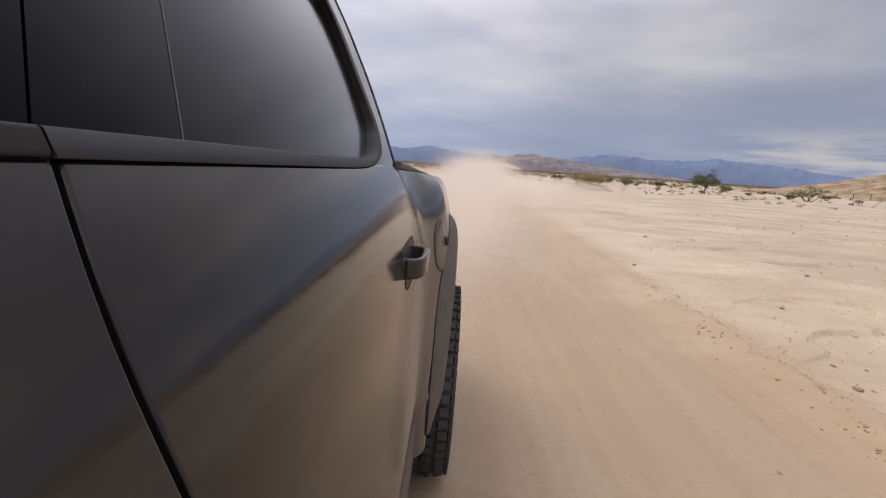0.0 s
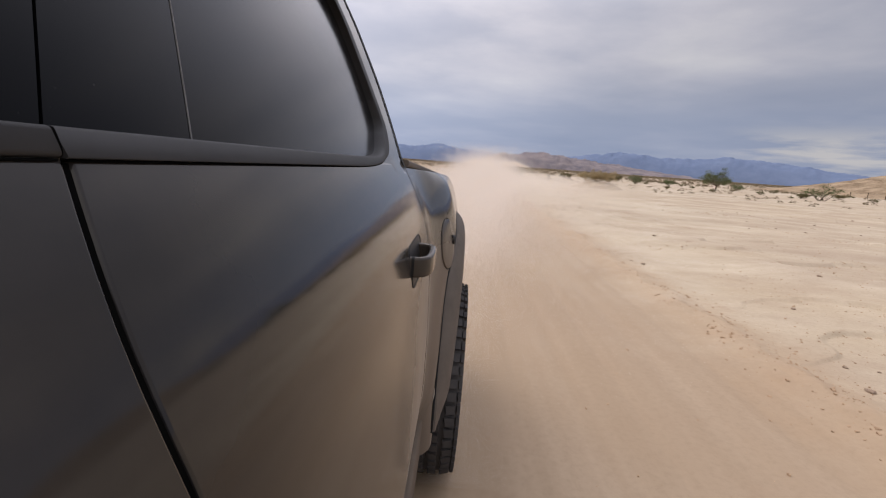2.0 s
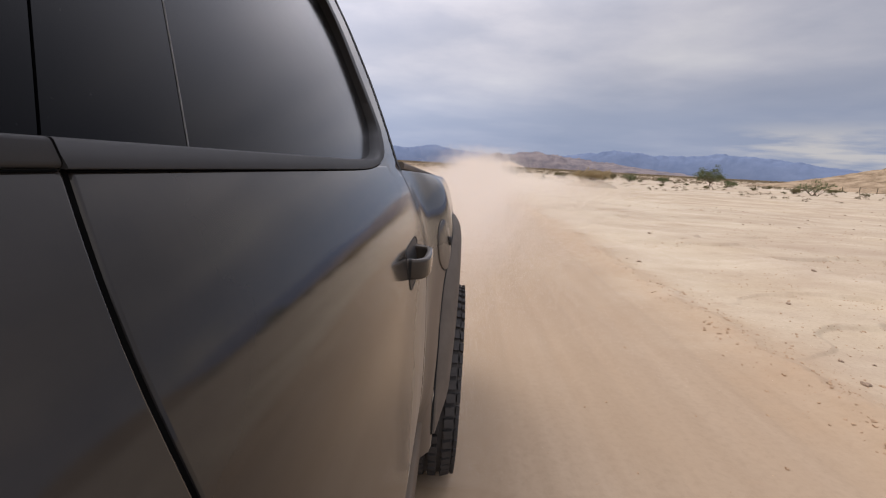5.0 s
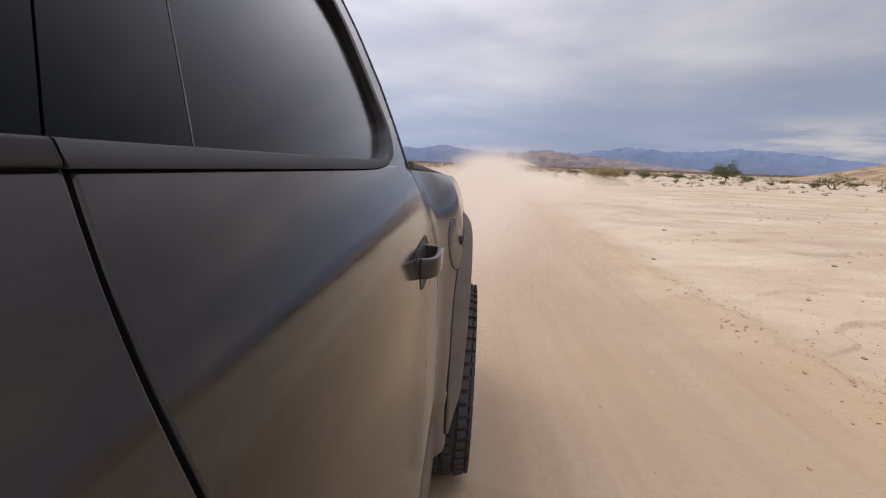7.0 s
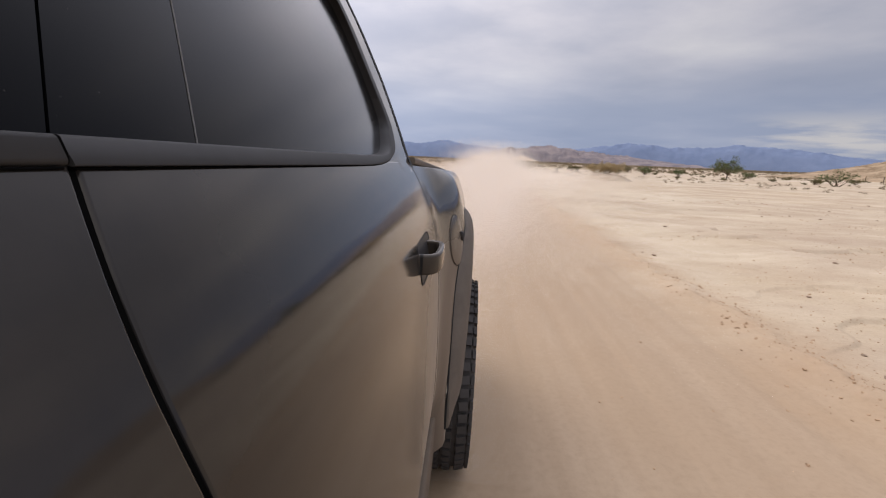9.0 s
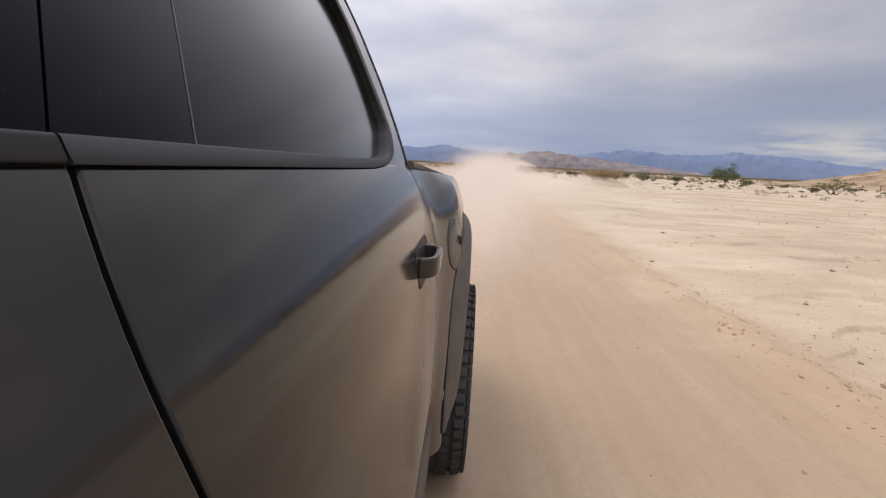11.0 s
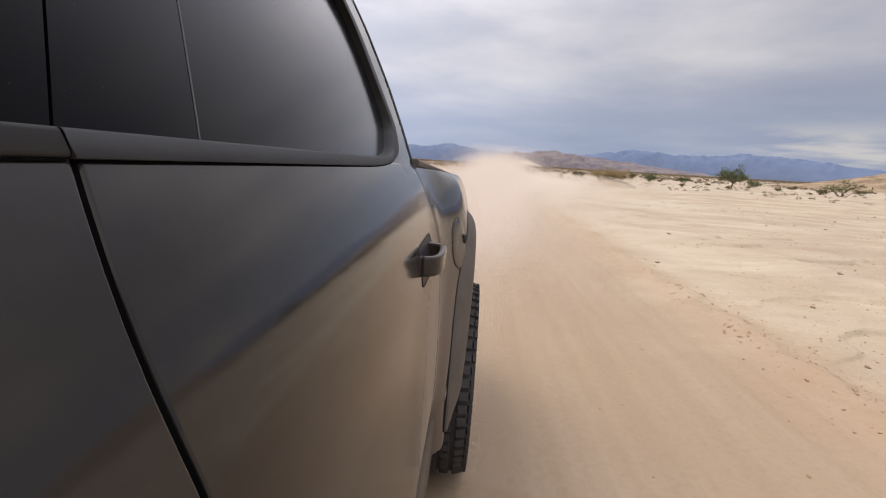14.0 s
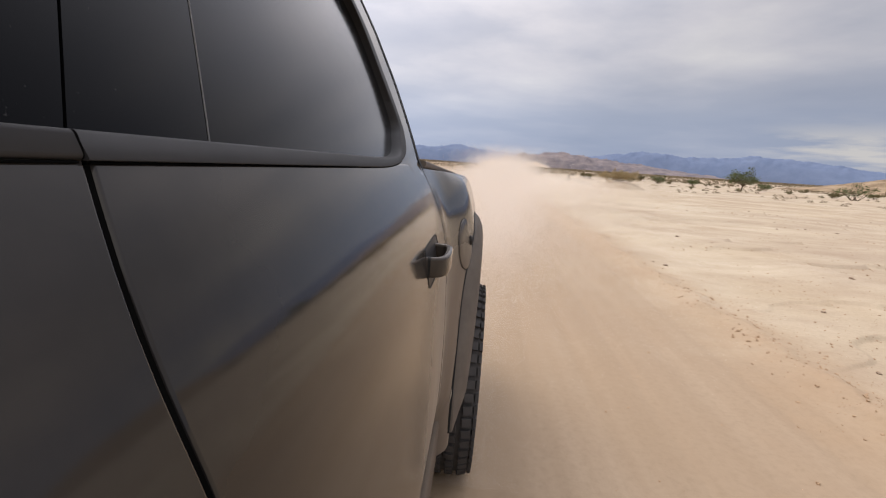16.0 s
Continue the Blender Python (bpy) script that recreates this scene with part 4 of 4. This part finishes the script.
part("rear_bumper", bm, FLARE, truck, "dusty dark rear bumper")


# ---- shrubs, trees and stones ----
def height_at(x, y):
    return float(ground_height(np.array([float(x)]), np.array([float(y)]))[0])


def twig(bm, a, b, r0, r1, k=5):
    d = (b - a).normalized()
    u = d.orthogonal().normalized()
    v = d.cross(u)
    rows = [[bm.verts.new(p + (u * math.cos(2 * math.pi * i / k) + v * math.sin(2 * math.pi * i / k)) * r) for i in range(k)] for p, r in ((a, r0), (b, r1))]
    grid_faces(bm, rows, closed=True)


def leaf(bm, rng, c, size):
    d = Vector((rng.gauss(0, 1), rng.gauss(0, 1), rng.gauss(0.3, 1))).normalized()
    u = d.orthogonal().normalized() * size
    v = d.cross(u).normalized() * size * 0.6
    bm.faces.new([bm.verts.new(c + u), bm.verts.new(c + v), bm.verts.new(c - u), bm.verts.new(c - v)])


def shrub(name, label, category, x, y, height, width, leaves, seed, mat=None, size=0.05, trunk=0.0, group=""):
    """Stems that fan out from the foot, twigs on them, leaves in loose clumps at their ends."""
    rng = random.Random(seed)
    mat = mat or LEAF
    thing = tagged(new(name), label, category, group)
    thing.location = (x, y, height_at(x, y) - 0.02)
    wood, crown = bmesh.new(), bmesh.new()
    tips = []
    if trunk:
        twig(wood, Vector((0, 0, -0.1)), Vector((0.05 * height, 0, trunk)), 0.030 * height, 0.022 * height, 8)
    for k in range(16):
        a = 2 * math.pi * (k + rng.random()) / 16
        reach = width / 2 * (0.35 + 0.65 * rng.random())
        top = height * (0.55 + 0.45 * rng.random()) * (1 - 0.35 * reach / (width / 2))
        foot = Vector((0.05 * height, 0, trunk * 0.95)) if trunk else Vector((rng.uniform(-0.08, 0.08) * width, rng.uniform(-0.08, 0.08) * width, -0.05))
        elbow = foot + Vector((math.cos(a) * reach * 0.45, math.sin(a) * reach * 0.45, (top - foot.z) * 0.6))
        tip = Vector((math.cos(a) * reach, math.sin(a) * reach, top))
        r = 0.012 * height * (0.7 + 0.6 * rng.random())
        twig(wood, foot, elbow, r, r * 0.7)
        twig(wood, elbow, tip, r * 0.7, r * 0.25)
        tips.append((tip, 1.0))
        for _ in range(4):
            s = elbow.lerp(tip, rng.random())
            e = s + Vector((rng.gauss(0, 1), rng.gauss(0, 1), rng.gauss(0.5, 0.7))) * 0.11 * (height + width) / 2
            e.z = max(e.z, 0.06 * height)
            twig(wood, s, e, r * 0.4, r * 0.15, 4)
            tips.append((e, 0.8))
    for _ in range(leaves):
        c, w = tips[rng.randrange(len(tips))]
        p = c + Vector((rng.gauss(0, 1), rng.gauss(0, 1), rng.gauss(0, 0.8))) * 0.065 * (height + width) / 2 * w
        p.z = max(p.z, 0.03)
        leaf(crown, rng, p, size * rng.uniform(0.6, 1.4))
    part("stems", wood, WOOD, thing, "", 60)
    part("foliage", crown, mat, thing, "", 0)
    return thing


def mound(name, label, x, y, w, h, seed):
    n = 36
    u, v = np.meshgrid(np.linspace(-1, 1, n), np.linspace(-1, 1, n), indexing="ij")
    q = np.clip(1 - u * u - v * v, 0, 1) ** 0.8
    z = h * q * (0.8 + 0.4 * fbm(u * 3 + 5, v * 3 + 5, 4, seed)) - 0.05
    verts = np.stack([x + u * w / 2, y + v * w / 2, z + height_at(x, y)], -1).reshape(-1, 3)
    i, j = np.meshgrid(np.arange(n - 1), np.arange(n - 1), indexing="ij")
    faces = np.stack([i * n + j, (i + 1) * n + j, (i + 1) * n + j + 1, i * n + j + 1], -1).reshape(-1, 4)
    return tagged(from_arrays(name, verts.tolist(), faces.tolist(), SAND), label, "sand mound", kind="structure")


shrub("desert_tree", "open green desert tree with a leaning trunk on sand", "tree", 45, 84, 3.9, 5.0, 3000, 5, GREEN_LEAF, size=0.09, trunk=0.9)
shrub("creosote_bush", "green creosote bush with bare lower stems beside the tree", "bush", 34, 92, 1.9, 2.6, 900, 6, GREEN_LEAF, size=0.09, group="bushes by the tree")
shrub("creosote_bush", "round dark green creosote bush beside the tree", "bush", 43, 98, 1.5, 2.6, 900, 7, GREEN_LEAF, size=0.09, group="bushes by the tree")
shrub("creosote_bush", "spreading dark green creosote bush on sand", "bush", 57, 98, 1.3, 2.8, 900, 8, GREEN_LEAF, size=0.09, group="bushes by the tree")
shrub("creosote_bush", "small olive creosote bush beside the driven lane", "bush", 9.5, 84, 1.5, 3.4, 900, 9, size=0.09)
shrub("creosote_bush", "low dark green bush on open sand", "bush", 62, 78, 1.0, 1.9, 600, 10, size=0.08)
shrub("creosote_bush", "small round dark bush on open sand", "bush", 52, 72, 0.9, 1.8, 600, 12, size=0.08)
shrub("tall_shrub", "tall open grey-green shrub with bare fanning stems on sand", "shrub", 50, 66, 2.6, 4.2, 750, 14, GREEN_LEAF, size=0.085)
mound("sand_mound", "low pale sand mound under dry brush", 14.5, 50, 5.4, 0.75, 81)
brush = shrub("dry_brush", "straw-coloured dry brush on a sand mound", "brush", 14.5, 50, 1.1, 3.8, 7000, 11, DRY_LEAF, 0.045)
brush.location.z += 0.62


def tri_clumps(rng, centres, sizes, count, reach, small, big):
    """Loose clumps of small blades, half-round, one round each centre."""
    k = len(centres)
    t, e = rng.uniform(0, 6.283, (k, count)), rng.random((k, count))
    q = rng.random((k, count)) ** 0.4 * np.sqrt(1 - e * e)
    w = sizes[:, None]
    c = centres[:, None, :] + np.stack([w * q * np.cos(t), w * q * np.sin(t), w * reach * e], -1)
    s = w * rng.uniform(small, big, (k, count))
    v = c[:, :, None, :] + rng.uniform(-1, 1, (k, count, 3, 3)) * s[:, :, None, None]
    return v.reshape(-1, 3)


def scatter_bushes():
    """Creosote bushes standing apart over the plain."""
    rng = random.Random(23)
    kinds = [shrub("creosote_bush", lab, "bush", x, y, h, w, n, s, size=0.085, group="bushes over the plain")
             for lab, x, y, h, w, n, s in (("rounded olive creosote bush on open sand", 22, 101, 1.5, 2.3, 700, 31), ("low spreading olive-brown bush on sand", 30, 96, 1.1, 2.6, 700, 32),
                                           ("upright thin olive bush on sand", 36, 108, 1.7, 1.9, 600, 33))]
    for k in range(34):
        a, d = radians(3 + 39 * rng.random()), rng.uniform(66, 150)
        x, y = d * math.sin(a), d * math.cos(a)
        s = rng.uniform(0.28, 0.56)
        copy_thing(kinds[k % 3], Matrix.Translation((x, y, height_at(x, y) - 0.02)) @ pose(0, 0, 0, 0, 0, rng.uniform(0, 360)) @ Matrix.Diagonal((s, s, s, 1)))


scatter_bushes()


def scatter_scrub():
    """Low scrub over the plain as far as the hills."""
    rng = np.random.default_rng(41)
    out = []
    for k, d0, d1, power, w0, w1, count, small, big in ((750, 56, 230, 0.8, 0.16, 0.42, 46, 0.14, 0.26), (5200, 130, 700, 0.8, 0.35, 0.95, 22, 0.2, 0.36),
                                                        (13000, 420, 2300, 0.75, 1.0, 2.3, 12, 0.3, 0.5)):
        a = np.radians(rng.uniform(-14, 52, k))
        d = d0 * (d1 / d0) ** (rng.random(k) ** power)
        x, y = d * np.sin(a), d * np.cos(a)
        keep = ~((x < 0.06 * y + 3) & (d < 120)) & ~((value_noise(x / 23, y / 23, 3) < 0.42) & (d < 260))
        x, y, d = x[keep], y[keep], d[keep]
        w = rng.uniform(w0, w1, len(x))
        out.append(tri_clumps(rng, np.stack([x, y, ground_height(x, y)], -1), w, count, 0.65, small, big))
    v = np.vstack(out)
    tagged(from_arrays("far_scrub", v.tolist(), np.arange(len(v)).reshape(-1, 3).tolist(), SCRUB, smooth=False), "sparse grey-green scrub dotted over the plain", "scrub", kind="stuff")


scatter_scrub()


def stone_mesh(name, seed, mat, flat=0.6):
    rng = random.Random(seed)
    bm = bmesh.new()
    bmesh.ops.create_icosphere(bm, subdivisions=2, radius=1.0)
    off = Vector((seed * 3.1, 0, 0))
    for v in bm.verts:
        v.co *= 0.8 + 0.5 * noise.noise(v.co * 0.9 + off) + 0.2 * noise.noise(v.co * 2.3 + off)
        v.co.z *= flat
    me = bpy.data.meshes.new(name)
    bm.to_mesh(me)
    bm.free()
    me.shade_smooth()
    me.set_sharp_from_angle(angle=radians(30))
    me.materials.append(mat)
    return me


def scatter_stones():
    rng = random.Random(77)
    kinds = [stone_mesh("stone", s, STONE) for s in (1, 2, 3)]
    for k in range(60):
        y = rng.uniform(3.0, 30)
        x = rng.uniform(2.9, 3.5 + y * 0.85)
        r = rng.uniform(0.012, 0.034) * (1 + y / 30)
        ob = new("stone", kinds[k % 3])
        ob.matrix_world = Matrix.Translation((x, y, height_at(x, y) + r * 0.2)) @ Euler((0, 0, rng.uniform(0, 6.28))).to_matrix().to_4x4() @ Matrix.Diagonal((r, r * rng.uniform(0.7, 1.3), r, 1))
        tagged(ob, "small brown stone half sunk in sand", "stone", "stones on the sand")


scatter_stones()


def scatter_gravel():
    """Clods along the berm and grit over the open sand."""
    rng = np.random.default_rng(99)
    y = 1.6 * (60 / 1.6) ** rng.random(6500)
    k = len(y)
    on_berm = rng.random(k) < 0.22
    patch = value_noise(y * 0.4, y * 0 + 7, 5)
    x = np.where(on_berm, 2.65 + rng.normal(0.0, 0.20, k), rng.uniform(2.7, 3.2 + y * 0.95))
    x = np.where(rng.random(k) < 0.02, rng.uniform(0.5, 2.5, k), x)
    keep = rng.random(k) < np.where(on_berm, patch, 0.25 + value_noise(x / 1.7, y / 1.7, 8))
    x, y = x[keep], y[keep]
    on_berm = on_berm[keep]
    ex, ey = rng.uniform(3.0, 22, 60000), rng.uniform(1.5, 30, 60000)      # crumbs along the broken ledges
    level, worn = ledge_field(ex, ey)
    broken = (np.abs(level - np.round(level) + 0.05) < 0.045) & (worn > 0.3) & (rng.random(60000) < 0.75)
    x, y, on_berm = np.concatenate([x, ex[broken]]), np.concatenate([y, ey[broken]]), np.concatenate([on_berm, np.ones(broken.sum(), bool)])
    k = len(x)
    r = 0.003 + 0.013 * rng.random(k) ** 4 + 0.00085 * y * rng.random(k)
    r = r * np.where(on_berm, 1.35, 1.0)
    base = np.stack([x, y, ground_height(x, y) - 0.2 * r], -1)
    shape = np.array([(1, 0.2, 0), (-0.1, 1, 0), (-1, -0.1, 0), (0.1, -0.9, 0), (0.5, 0.45, 0.6), (-0.45, 0.4, 0.7), (-0.4, -0.45, 0.5), (0.45, -0.4, 0.65)])
    v = (base[:, None, :] + shape[None] * rng.uniform(0.6, 1.35, (k, 8, 3)) * r[:, None, None]).reshape(-1, 3)
    i = np.arange(k)[:, None] * 8
    f = np.concatenate([i + np.array([q]) for q in ((0, 1, 5, 4), (1, 2, 6, 5), (2, 3, 7, 6), (3, 0, 4, 7), (4, 5, 6, 7))])
    tagged(from_arrays("gravel", v.tolist(), f.tolist(), CLOD, smooth=False), "loose brown clods and grit strewn over the sand", "gravel", kind="stuff")


scatter_gravel()


def dust_plume():
    """Sand thrown up behind the wheels: a cloud of single grains, thick at the ground and thinning out."""
    rng = np.random.default_rng(13)
    k = 2000000
    y = 2.4 * (64 / 2.4) ** (rng.random(3600000) ** 1.1)
    y = y[rng.random(len(y)) < smooth_step(2.4, 8.0, y)][:k]
    veil = rng.random(k) < 0.34                                # a wide thin veil round the thick core
    x = np.where(veil, 0.25 + 0.09 * y, -0.15 + 0.056 * y) + rng.normal(0, 1, k) * np.where(veil, 0.35 + 0.10 * y, 0.20 + 0.031 * y)
    z = (0.14 + 0.040 * np.minimum(y, 18)) * -np.log(1 - 0.92 * rng.random(k)) + np.abs(rng.normal(0, 1, k)) * np.minimum(0.007 * y, 0.10)
    z = z * np.where(veil, 0.5, 1.0)
    w = 110000                                                 # thin wisps round the rear wheel
    y[:w] = 1.75 + 2.4 * rng.random(w) ** 1.5
    x[:w] = 0.06 + rng.normal(0, 1, w) * 0.075 * y[:w] ** 0.7
    z[:w] = np.abs(rng.normal(0, 1, w)) * 0.085 * (y[:w] - 1.2)
    c = np.stack([x, y, z], -1)
    verts = (c[:, None, :] + rng.uniform(-1, 1, (k, 3, 3)) * np.array((1.0, 0.25, 1.0)) * (0.00050 * y)[:, None, None]).reshape(-1, 3)
    me = bpy.data.meshes.new("dust_cloud")
    me.vertices.add(3 * k)
    me.vertices.foreach_set("co", verts.ravel())
    me.loops.add(3 * k)
    me.loops.foreach_set("vertex_index", np.arange(3 * k, dtype=np.int32))
    me.polygons.add(k)
    me.polygons.foreach_set("loop_start", np.arange(0, 3 * k, 3, dtype=np.int32))
    me.update()
    me.materials.append(DUST)
    tagged(new("dust_cloud", me), "pale plume of airborne sand behind the truck", "dust", kind="stuff")


dust_plume()


def fence():
    """Weathered wire fence at the foot of the sand hill."""
    thing = tagged(new("wire_fence"), "weathered wooden post fence with thin wires on sand", "fence")
    a, b = Vector((96, 118, 0)), Vector((130, 108, 0))
    tops = []
    for k in range(11):
        p = a.lerp(b, k / 10)
        z = height_at(p.x, p.y)
        bm = bmesh.new()
        twig(bm, Vector((p.x, p.y, z - 0.2)), Vector((p.x + 0.05, p.y, z + 1.5)), 0.09, 0.075, 7)
        part("post", bm, WOOD, thing)
        tops.append(Vector((p.x + 0.03, p.y, z)))
    for h in (0.6, 1.25):
        bm = bmesh.new()
        for p, q in zip(tops[:-1], tops[1:]):
            twig(bm, p + UP * h, q + UP * h, 0.012, 0.012, 4)
        part("wire", bm, METAL, thing)


fence()
